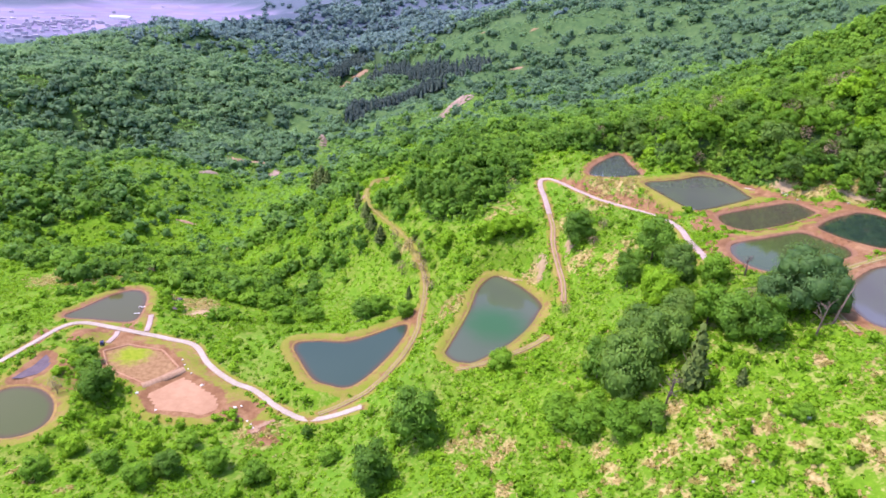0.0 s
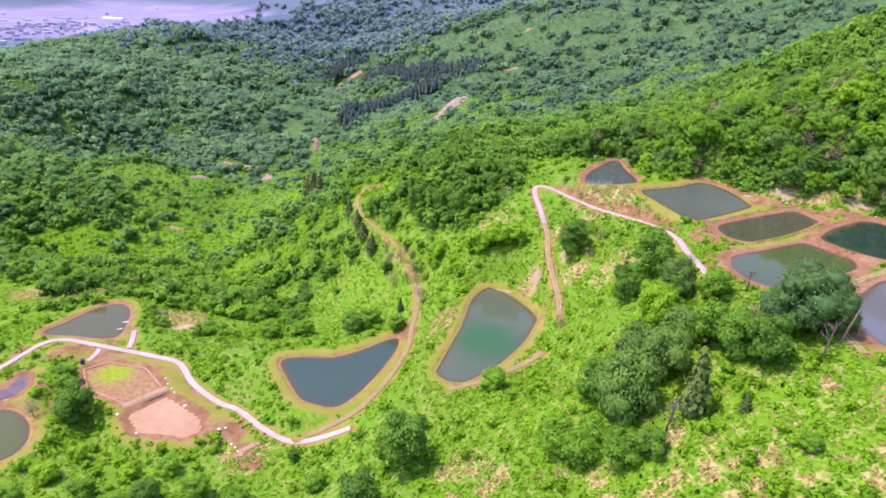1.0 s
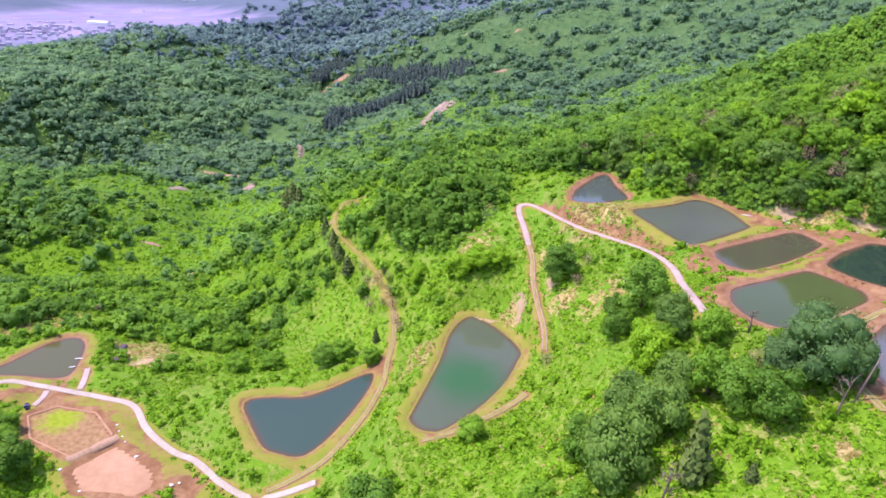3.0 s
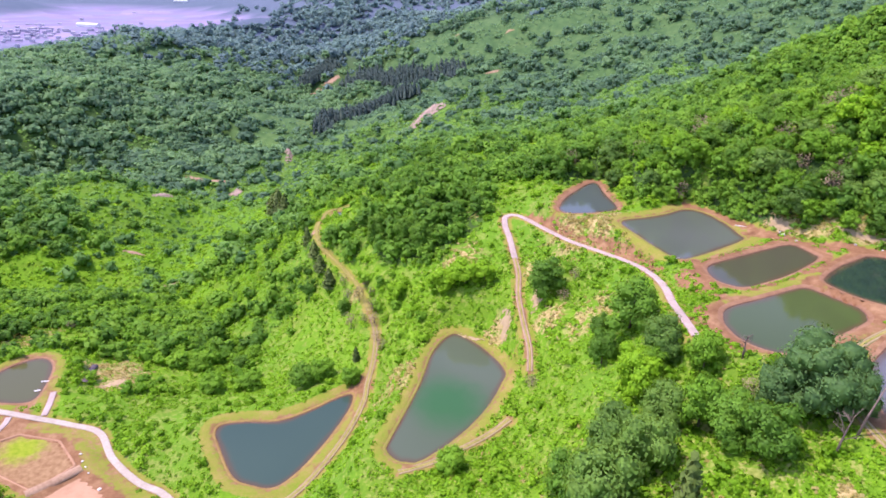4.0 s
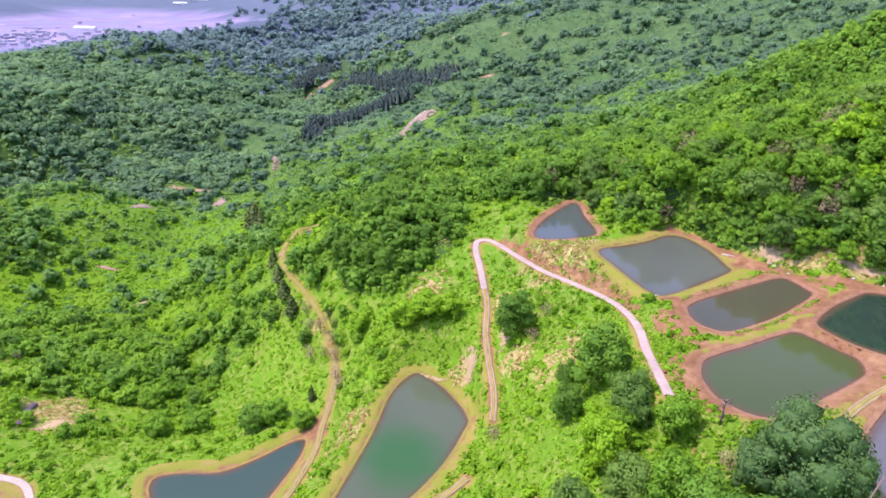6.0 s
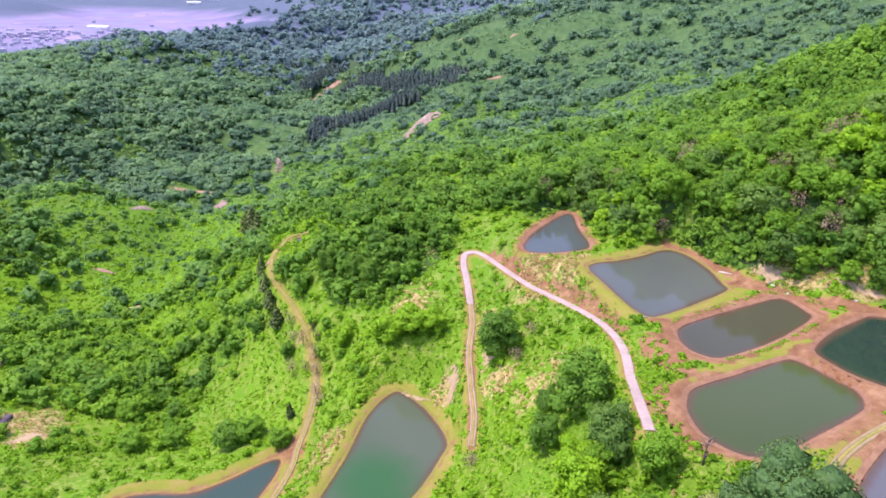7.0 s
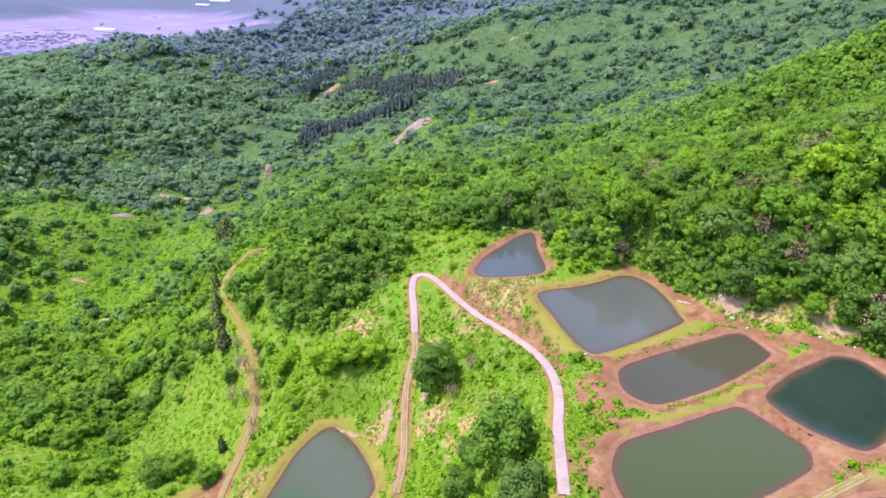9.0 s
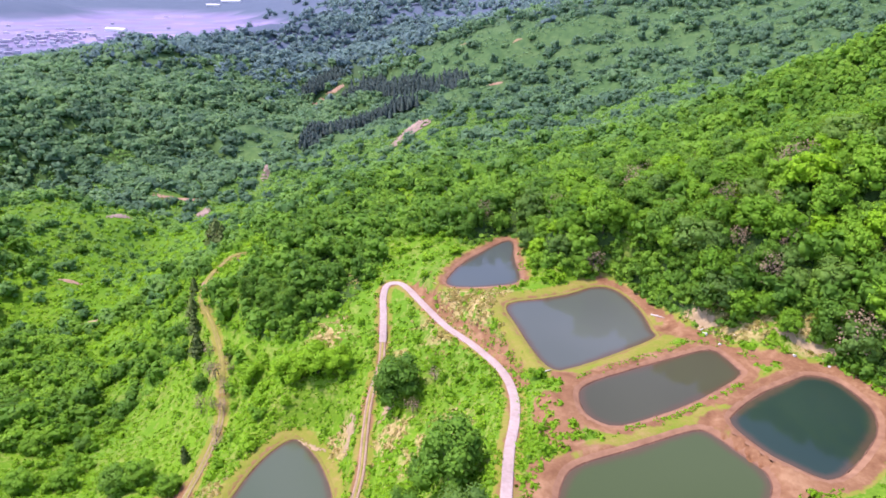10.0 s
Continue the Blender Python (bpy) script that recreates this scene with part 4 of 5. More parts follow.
def trunk_mesh(r, height, radius, limbs=5):
    bm = bmesh.new()
    lean = r.uniform(-0.05, 0.05, 2) * height
    spine = [(0, 0, -0.6), (lean[0] * 0.3, lean[1] * 0.3, height * 0.3), (lean[0], lean[1], height * 0.75)]
    tube(bm, spine, [radius, radius * 0.75, radius * 0.25], 7)
    for k in range(limbs):
        a, z = 6.2832 * k / limbs + r.uniform(-0.4, 0.4), height * r.uniform(0.25, 0.5)
        reach = height * r.uniform(0.18, 0.3)
        tube(bm, [(0, 0, z), (math.cos(a) * reach * 0.5, math.sin(a) * reach * 0.5, z + reach * 0.5), (math.cos(a) * reach, math.sin(a) * reach, z + reach * 1.1)],
             [radius * 0.45, radius * 0.3, radius * 0.1], 5)
    me = bpy.data.meshes.new("trunk")
    bm.to_mesh(me)
    bm.free()
    me.materials.append(BARK)
    return me


TREE_LABEL = {"broad": "leafy green broadleaf tree with a rounded crown", "dark": "dense dark green broadleaf tree", "lime": "bright yellow-green leafy tree",
              "olive": "olive-green spreading tree on the slope", "conifer": "dark pointed evergreen conifer tree", "dry": "bare brownish tree with withered twigs", "pine": "dark spreading pine with ragged tufted limbs"}


def make_tree(seed, kind, height, width, leaves, size):
    r = np.random.RandomState(seed)
    root = new("conifer_tree" if kind == "conifer" else "tree")
    tagged(root, TREE_LABEL[kind], "tree")
    mesh_part("trunk", trunk_mesh(r, height, 0.018 * height + 0.08), root, "brown bark trunk with limbs")
    if kind == "conifer":
        v, f, soft = conifer_crown(r, height, width, leaves, size)
    else:
        v, f, soft = crown(r, lobes_of(r, height, width, 26 if kind == "pine" else 17), leaves, size, 0 if kind == "dry" else 1)
    mesh_part("crown", grid_mesh("crown", v, f, LEAF[kind], normals=soft), root)
    return root


# models, 10 m high, to be set out at many sizes
MODELS = {
    "broad": [make_tree(11 + k, "broad", 10, 10 + k % 2, 1000, 0.35) for k in range(4)],
    "dark": [make_tree(21 + k, "dark", 10, 10, 1000, 0.35) for k in range(3)],
    "lime": [make_tree(31 + k, "lime", 10, 11, 1000, 0.35) for k in range(2)],
    "olive": [make_tree(41 + k, "olive", 10, 13, 1000, 0.35) for k in range(2)],
    "conifer": [make_tree(51 + k, "conifer", 10, 4.2, 500, 0.45) for k in range(2)],
    "dry": [make_tree(61, "dry", 10, 9, 420, 0.26)],
}
FINE = {
    "broad": [make_tree(71 + k, "broad", 10, 10 + k, 2300, 0.27) for k in range(2)],
    "dark": [make_tree(75 + k, "dark", 10, 10, 2300, 0.27) for k in range(3)],
    "lime": [make_tree(79, "lime", 10, 11, 2300, 0.27)],
    "olive": [make_tree(82 + k, "olive", 10, 13, 2300, 0.28) for k in range(2)],
    "pine": [make_tree(91 + k, "pine", 10, 12, 4200, 0.165) for k in range(2)],
    "conifer": MODELS["conifer"], "dry": MODELS["dry"],
}
used = set()


def set_tree(kind, x, y, height, spread_by=1.0, turn=None, group="", models=MODELS):
    """A tree of a kind on the ground at x, y."""
    model = random.choice(models[kind])
    s = height / 10
    z = float(ground([(x, y)])[0])
    m = pose(x, y, z - 0.1, 0, 0, random.uniform(0, 360) if turn is None else turn)
    if model.name in used:
        ob = copy_thing(model, m)
    else:
        used.add(model.name)
        ob = model
        ob.matrix_basis = m
    ob.scale = (s * spread_by, s * spread_by, s)
    return tagged(ob, group=group)


# trees that stand out: kind, x, y, height, spread
SINGLE_TREES = [
    ("dark", -71, 66, 19, 0.95), ("dark", -83, 50, 15, 1.0), ("broad", -42, 98, 8, 1.1), ("dark", -4, 177, 15, 1.15), ("olive", -8, 62, 19, 0.8),
    ("dark", -14, 72, 15, 0.9), ("olive", 4, 72, 16, 0.8), ("conifer", 7, 53, 22, 0.85), ("dark", 24, 73, 14, 1.0), ("dark", 29, 64, 15, 0.9),
    ("pine", 45, 76, 19, 0.95), ("pine", 38, 79, 14, 0.8), ("pine", 51, 71, 12, 0.75), ("broad", -21, 53, 9, 1.3),
    ("broad", -12, 47, 9, 1.2), ("dark", -5, 45, 8, 1.1), ("dark", 15, 127, 17, 1.05), ("dark", 8, 134, 8, 1.0), ("dry", 35, 86, 6, 1.1),
    ("lime", 10, 98, 13, 0.9), ("lime", 10, 107, 10, 0.9), ("dark", 5, 119, 12, 0.85), ("olive", 19, 108, 12, 0.9), ("broad", 15, 103, 9, 0.9), ("broad", 27, 98, 11, 0.9)]
SINGLE_TREES += [("dry", -240, 240, 5, 1.1), ("dry", -228, 252, 5, 1.1), ("dry", -200, 255, 6, 1.0), ("dry", -265, 226, 4, 1.2), ("broad", -27, 60, 9, 1.2), ("broad", -17, 56, 8, 1.2), ("olive", -2, 80, 15, 0.8), ("olive", 12, 84, 12, 0.8), ("dry", -71, 188, 5, 1.2), ("dry", -74, 194, 6, 1.0), ("dry", -76, 206, 6, 1.1), ("dry", -78, 214, 7, 1.0), ("dark", -93, 224, 7, 1.0), ("dry", -92, 231, 6, 1.1), ("dry", -95, 240, 7, 1.0), ("dry", -79, 224, 5, 1.1), ("dry", -83, 232, 5, 1.0), ("dry", -81, 208, 5, 1.0),
    
    ("lime", -45, 200, 10, 1.2), ("lime", -35, 198, 11, 1.2), ("lime", -27, 196, 9, 1.1), ("lime", -66, 213, 8, 1.1), ("lime", -38, 204, 8, 1.0), ("dark", -198, 105, 15, 1.0),
    ("broad", -208, 116, 9, 1.0), ("broad", -212, 124, 8, 1.0), ("dark", -104, 175, 11, 1.1), ("conifer", -82, 184, 8, 1.1), ("conifer", -124, 293, 14, 1.1), ("conifer", -184, 461, 25, 1.5), ("conifer", -190, 466, 21, 1.6), ("conifer", -178, 457, 20, 1.6),
    ("conifer", -111, 262, 11, 1.7), ("conifer", -104, 248, 12, 1.6), ("conifer", -116, 272, 11, 1.6), ("dark", -79, 254, 15, 0.7), ("dark", -56, 233, 14, 0.8),
    ("dark", -64, 240, 13, 0.8), ("dry", -85, 222, 9, 0.7), ("dry", -88, 212, 9, 0.8), ("dry", 22, 275, 10, 1.0),
    ("broad", 20, 80, 14, 0.9), ("conifer", 18, 48, 6, 1.3), ("broad", 25, 30, 4, 1.3), ("dry", -13, 137, 5, 1.2), ("dry", 2, 168, 5, 1.3), ("dry", 8, 178, 5, 1.2)]
FRONT_TREES = [("broad", -158, 54, 8, 1.1), ("dark", -151, 61, 9, 1.1), ("lime", -189, 71, 7, 1.2), ("broad", -193, 58, 8, 1.1), ("broad", -123, 62, 7, 1.3), ("broad", -138, 67, 8, 1.2),
               ("lime", -186, 84, 6, 1.1), ("broad", -152, 79, 6, 1.3), ("dry", -211, 100, 6, 1.0), ("dark", -112, 89, 4, 1.2), ("dark", -306, 232, 9, 1.1), ("broad", -296, 240, 7, 1.2),
               ("dark", -303, 268, 9, 1.1), ("dry", -215, 104, 5, 1.0), ("broad", -172, 62, 7, 1.2), ("lime", -164, 76, 5, 1.3), ("broad", -100, 70, 6, 1.3)]
# bushy trees on the slope above the teal pond
SLOPE_TREES = [("broad", -145, 181, 9, 1.25), ("broad", -129, 183, 8, 1.25), ("dark", -143, 214, 7, 1.25), ("broad", -163, 211, 8, 1.25), ("broad", -96, 177, 9, 1.25), ("broad", -142, 232, 6, 1.25), ("dark", -188, 231, 8, 1.25), ("broad", -83, 172, 7, 1.25), ("broad", -177, 244, 7, 1.25)]
for kind, x, y, h, s in SINGLE_TREES + FRONT_TREES + SLOPE_TREES:
    set_tree(kind, x, y, h, s, models=FINE)

STANDS = [([(-222, 872), (-206, 960), (-172, 1010), (-130, 1045), (-95, 1055)], 18), ([(-228, 1250), (-190, 1232), (-141, 1182), (-96, 1152), (-20, 1117)], 26), ([(-318, 1262), (-300, 1318), (-278, 1342)], 16)]


def off_slips(xy, share=0.8):
    """True away from bare slips and planted stands."""
    ok = np.ones(len(xy), bool)
    for x, y, length, width, turn, *_ in SLIPS + NEAR_SLIPS:
        c, s = math.cos(turn), math.sin(turn)
        u, w = (xy[:, 0] - x) * c + (xy[:, 1] - y) * s, (xy[:, 1] - y) * c - (xy[:, 0] - x) * s
        room = 2 + min(length, 40) * 0.2 if length > 20 else 0.3
        ok &= np.hypot(u / (length * 0.5 + room), w / (width * 0.5 + room)) > share
    for line, width in STANDS:
        ok &= line_gap(xy, np.array(line, float))[0] > width * 0.8
    return ok


def clear_of(xy, margin=3.0):
    """True where no pond, basin or road lies."""
    ok = off_slips(xy)
    for name, _, _, bank, *_ in PONDS + BASINS:
        ok &= outline_gap(xy, SHORES[name]) > bank + margin
    for _, width, line in LINES.values():
        ok &= line_gap(xy, line)[0] > width / 2 + margin
    ok &= line_gap(xy, MOWN)[0] > 4.5
    return ok & (line_gap(xy, BACK_PATH)[0] > 1.8 + margin)


def scatter(r, x0, x1, y0, y1, step):
    """Places on a shaken grid."""
    g = np.stack(np.meshgrid(np.arange(x0, x1, step), np.arange(y0, y1, step)), -1).reshape(-1, 2)
    return g + r.uniform(-0.48, 0.48, g.shape) * step


r = np.random.RandomState(5)
# single trees of the near woods
q = scatter(r, -60, 215, 160, 330, 6.6)
q = q[(r.uniform(0, 1, len(q)) < woods(q)) & clear_of(q, 2.6)]
q = q[np.argsort(np.hypot(q[:, 0] - 90, q[:, 1] - 190))][:298]
for x, y in q:
    kind = random.choices(("broad", "dark", "lime", "olive", "dry"), (6.5, 3.2, 0.8, 2.0, 0.8))[0]
    set_tree(kind, float(x), float(y), random.choice((6, 7, 8, 9, 10.5, 12.5)) * random.uniform(0.9, 1.1), random.uniform(0.9, 1.2), group="trees of the hillside wood")
near_taken = q


def plant_stuff(name, label, category, places, sizes, tints, models, material, sink=0.2):
    """Many plants in one mesh: models (verts, faces, of size 1) set at places."""
    rr = np.random.RandomState(len(places))
    z = ground(places)
    which = rr.randint(0, len(models), len(places))
    verts, faces, tint, soft, at = [], [], [], [], 0
    for k, (v, f, n) in enumerate(models):
        sel = np.where(which == k)[0]
        if not len(sel):
            continue
        shown = v[:, 2][f].max(1) > sink * 0.85
        f = f[shown]
        a = rr.uniform(0, 6.2832, len(sel))
        c, s = np.cos(a)[:, None], np.sin(a)[:, None]
        h = sizes[sel][:, None]
        w = h * rr.uniform(0.85, 1.2, len(sel))[:, None]
        x = (v[:, 0] * c - v[:, 1] * s) * w + places[sel, 0][:, None]
        y = (v[:, 0] * s + v[:, 1] * c) * w + places[sel, 1][:, None]
        zz = v[:, 2] * h + z[sel][:, None] - sink * h
        verts.append(np.stack([x, y, zz], -1).reshape(-1, 3))
        soft.append(np.stack([n[:, 0] * c - n[:, 1] * s, n[:, 0] * s + n[:, 1] * c, np.tile(n[:, 2], (len(sel), 1))], -1).reshape(-1, 3))
        faces.append((f[None] + (np.arange(len(sel)) * len(v))[:, None, None]).reshape(-1, 4) + at)
        tint.append(np.repeat(tints[sel], len(v)))
        at += len(sel) * len(v)
    ob = new(name, grid_mesh(name, np.concatenate(verts), np.concatenate(faces), material, [("tint", np.concatenate(tint))], normals=np.concatenate(soft)))
    return tagged(ob, label, category, kind="stuff")


def unit_tree(seed, leaves, size, count=7, width=1.0, core=1):
    rr = np.random.RandomState(seed)
    return crown(rr, lobes_of(rr, 1.0, width, count), leaves, size, core)


FINE_TREES = [unit_tree(220 + k, 190, 0.062, 10, 1.15) for k in range(5)]
MID_TREES = [unit_tree(100 + k, 80, 0.095, 6, 1.15) for k in range(6)]
FAR_TREES = [unit_tree(120 + k, 40, 0.14, 4, 1.5) for k in range(6)]
REMOTE_TREES = [unit_tree(180 + k, 12, 0.19, 3, 1.35) for k in range(5)]
VALLEY_TREES = [unit_tree(190 + k, 56, 0.115, 4, 1.25) for k in range(6)]
BUSHES = [unit_tree(160 + k, 46, 0.13, 4, 1.4) for k in range(5)]


def shrub(seed, n, size):
    rr = np.random.RandomState(seed)
    d = rr.normal(0, 1, (n, 3))
    d[:, 2] = np.abs(d[:, 2]) * 0.9 + 0.15
    d = unit(d)
    return leaf_quads(rr, d * [0.66, 0.66, 0.42] * rr.uniform(0.5, 1.1, (n, 1)), d, size)


SHRUBS = [shrub(140 + k, 18, 0.26) for k in range(6)]
LOW_SHRUBS = [shrub(150 + k, 8, 0.36) for k in range(6)]


def tint_of(rr, xy, spread_by=0.45):
    return np.clip(0.5 + 0.28 * waves(xy, 70, 12) + rr.normal(0, spread_by * 0.5, len(xy)), 0, 1)


# woods in the middle distance
q = scatter(r, -560, 420, 180, 620, 6.9)
q = q[(r.uniform(0, 1, len(q)) < woods(q) * 0.92) & clear_of(q, 4)]
gap = np.min(np.hypot(q[:, None, 0] - near_taken[None, :, 0], q[:, None, 1] - near_taken[None, :, 1]), 1)
q = q[(gap > 3.2) & (q[:, 0] > -160 - q[:, 1] * 0.85) & (q[:, 0] < 120 + q[:, 1] * 0.9)]
tall = r.uniform(5.5, 13.0, len(q)) * np.where(q[:, 1] > 380, r.uniform(0.9, 1.5, len(q)), 1)
# with distance ever more trees take the valley leaves, tinted for haze
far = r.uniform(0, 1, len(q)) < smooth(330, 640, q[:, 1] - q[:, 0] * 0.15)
for name, sel, leaf, label in (("mixed_woods", ~far, "wood", "dense green broadleaf woods on the hillsides"), ("valley_woods", far, "valley", "dense woods across the valley with bluish haze in their green")):
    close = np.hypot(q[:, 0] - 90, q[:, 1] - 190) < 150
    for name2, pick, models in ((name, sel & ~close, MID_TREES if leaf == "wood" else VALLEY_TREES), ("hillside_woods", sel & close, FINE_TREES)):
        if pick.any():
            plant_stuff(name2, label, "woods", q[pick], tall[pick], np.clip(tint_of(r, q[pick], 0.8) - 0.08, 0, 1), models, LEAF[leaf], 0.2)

# far woods, in leaf colours with the haze of distance mixed in
q = np.concatenate([scatter(r, -900, 900, 600, 1250, 9.6), scatter(r, -1200, 1100, 1250, 2000, 14.5), scatter(r, -1000, 1300, 2000, 3500, 29)])
clumps = np.clip(0.75 + 0.6 * waves(q, 120, 31) + 0.45 * waves(q, 45, 32), 0.05, 1.6)
w = woods(q)
q = q[(r.uniform(0, 1, len(q)) < np.where(w > 0.9, w, np.maximum(w, 0.1) * clumps)) & (q[:, 0] < 120 + q[:, 1] * 0.72) & (q[:, 0] > -150 - q[:, 1] * 0.72)]
zq = ground(q)
q = q[~((zq < -112) & (q[:, 1] > 1700)) & off_slips(q)]
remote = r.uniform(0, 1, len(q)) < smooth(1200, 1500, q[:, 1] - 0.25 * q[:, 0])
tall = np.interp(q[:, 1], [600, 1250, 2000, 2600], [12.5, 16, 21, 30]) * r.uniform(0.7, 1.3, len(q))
for name, sel, leaf, label in (("far_woods", ~remote, "far", "distant woods over the valley sides with haze in their green"), ("remote_woods", remote, "remote", "woods on the remote hills with blue haze in their green")):
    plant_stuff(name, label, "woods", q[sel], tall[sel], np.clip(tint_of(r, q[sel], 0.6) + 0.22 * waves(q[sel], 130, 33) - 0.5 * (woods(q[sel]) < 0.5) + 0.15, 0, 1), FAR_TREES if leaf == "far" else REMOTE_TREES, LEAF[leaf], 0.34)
q = scatter(r, -650, 800, 620, 1350, 9.0)
q = q[(woods(q) < 0.6) & (q[:, 0] < 120 + q[:, 1] * 0.72) & (waves(q, 60, 41) > -0.6) & off_slips(q)]
plant_stuff("hill_scrub", "bushes on the distant hill meadows, paled by haze in their green", "scrub", q, r.uniform(2.5, 6.0, len(q)), np.clip(tint_of(r, q, 0.8) - 0.1, 0, 1), LOW_SHRUBS, LEAF["far"], 0.1)
# thickets on the flanks above the valley, and the open grassy swath between them
def swath(xy):
    slope = line_gap(xy, np.array([(-185, 318), (-150, 285), (-125, 250), (-112, 215), (-100, 190)], float))[0]
    ridge = line_gap(xy, np.array([(-305, 210), (-270, 218), (-240, 230)], float))[0]
    return 1 - smooth(16, 34, np.minimum(slope, ridge + 6))


def grove(xy):
    out = np.zeros(len(xy))
    for cx, cy, rx, ry in [(-222, 275, 55, 70), (-175, 225, 26, 22), (-270, 330, 50, 40)]:
        out = np.maximum(out, 1 - smooth(0.6, 1.15, np.hypot((xy[:, 0] - cx) / rx, (xy[:, 1] - cy) / ry)))
    return out


q = scatter(r, -300, -40, 175, 400, 5.2)
q = q[(woods(q) < 0.8) & clear_of(q, 2) & (r.uniform(0, 1, len(q)) < (0.22 + 0.4 * waves(q, 38, 51) + 0.75 * grove(q)) * (1 - 0.9 * swath(q)) * (1 - 0.9 * dried(q)))]
plant_stuff("thicket", "green thickets of young trees and tall bushes", "thicket", q, r.uniform(3.2, 6.5, len(q)) * (1 + 0.45 * grove(q)), np.clip(tint_of(r, q, 0.9) + 0.3 - 0.2 * grove(q), 0, 1), MID_TREES, LEAF["thicket"])

# undergrowth below the near woods
q = np.concatenate([scatter(r, -20, 225, 160, 330, 3.1), scatter(r, -150, -20, 200, 340, 3.4)])
q = q[(woods(q) > 0.4) & clear_of(q, 0.6)]
plant_stuff("undergrowth", "dark green bushes and saplings below the trees", "undergrowth", q, r.uniform(1.6, 3.4, len(q)), np.clip(tint_of(r, q, 0.9) + 0.1, 0, 1), LOW_SHRUBS, LEAF["wood"], 0.1)

# bushes along the foot of the wood, behind the trodden way
q = scatter(r, 40, 150, 140, 240, 2.8)
gap = line_gap(q, BACK_PATH)[0]
q = q[(gap > 3.4) & (gap < 17) & clear_of(q, 0.8) & (woods(q) > 0.3)]
plant_stuff("wood_edge", "green bushes and young trees along the wood's edge", "bushes", q, r.uniform(1.8, 5.0, len(q)), np.clip(tint_of(r, q, 0.9) + 0.1, 0, 1), BUSHES, LEAF["wood"], 0.15)

# scrub on the open slopes
q = scatter(r, -345, 140, 5, 340, 2.7)
q = q[(woods(q) < 0.75) & clear_of(q, 1.3)]
view = (q[:, 0] > -85 - (q[:, 1] + 97) * 0.88) & (q[:, 0] < 20 + (q[:, 1] + 0) * 0.85)
patchy = waves(q, 34, 21) + waves(q, 11, 22) * 0.7
q = q[view & (patchy > -0.95)]
q = q[r.uniform(0, 1, len(q)) > dried(q) * 0.8]
size = 0.75 + 0.55 * np.clip(waves(q, 40, 23) + 0.4, 0, 1.5) + r.uniform(0, 0.5, len(q))
plant_stuff("scrub", "bright green low scrub and tall weeds", "scrub", q, size * 1.5, tint_of(r, q, 0.45), SHRUBS, LEAF["shrub"], 0.1)
q = scatter(r, -700, 420, 300, 800, 5.2)
q = q[(woods(q) < 0.8) & clear_of(q, 1) & (q[:, 0] > -160 - q[:, 1] * 0.8) & (q[:, 0] < 60 + q[:, 1] * 0.75)]
tall = r.uniform(2.6, 5.2, len(q))
# farther scrub goes over to the haze-tinted valley leaves
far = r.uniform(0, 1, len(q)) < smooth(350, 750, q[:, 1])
for name, sel, leaf, label in (("valley_scrub", ~far, "shrub", "light green scrub and grass on the valley floor"), ("valley_thicket", far, "valley", "thickets along the valley with bluish haze in their green")):
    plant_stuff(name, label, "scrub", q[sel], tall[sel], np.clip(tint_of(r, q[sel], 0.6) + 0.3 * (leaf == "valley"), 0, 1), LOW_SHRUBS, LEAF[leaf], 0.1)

# larger bushes among the scrub
q = scatter(r, -345, 140, 5, 340, 5.6)
q = q[(woods(q) < 0.7) & clear_of(q, 2.2) & (q[:, 0] > -85 - (q[:, 1] + 97) * 0.88) & (q[:, 0] < 20 + q[:, 1] * 0.85)]
q = q[r.uniform(0, 1, len(q)) < (0.42 + 0.32 * waves(q, 45, 61)) * (1 - 0.8 * swath(q)) * (1 - 0.9 * dried(q))]
plant_stuff("bushes", "rounded bright green bushes on the open slopes", "bushes", q, r.uniform(1.6, 3.8, len(q)), np.clip(tint_of(r, q, 0.7), 0, 1), BUSHES, LEAF["shrub"], 0.15)
q = scatter(r, -700, 300, 380, 820, 17)
q = q[(woods(q) < 0.6) & (r.uniform(0, 1, len(q)) < 0.35 + 0.3 * waves(q, 90, 63)) & (q[:, 0] > -160 - q[:, 1] * 0.8)]
plant_stuff("valley_trees", "scattered darker trees on the valley floor", "trees", q, r.uniform(5, 10, len(q)), np.clip(tint_of(r, q, 0.7) - 0.15, 0, 1), VALLEY_TREES, LEAF["valley"], 0.25)


# withered grass
q = [np.array([(cx, cy)]) + r.normal(0, rad * 0.42, (int(rad * rad * 1.3), 2)) for cx, cy, rad, _ in DRY_PATCHES]
slope = scatter(r, -45, 75, 8, 105, 2.1)
slope = slope[(waves(slope, 16, 95) + 0.6 * waves(slope, 6, 96) > 0.8) & (slope[:, 0] < 20 + slope[:, 1] * 0.85)]
q = np.concatenate(q + [slope])
q = q[clear_of(q, 0.4) & (waves(q, 9, 97) > -0.55)]
plant_stuff("dry_grass", "tufts of tan withered grass on the slopes", "grass", q, r.uniform(0.6, 1.5, len(q)), tint_of(r, q, 0.9), LOW_SHRUBS, LEAF["straw"], 0.1)

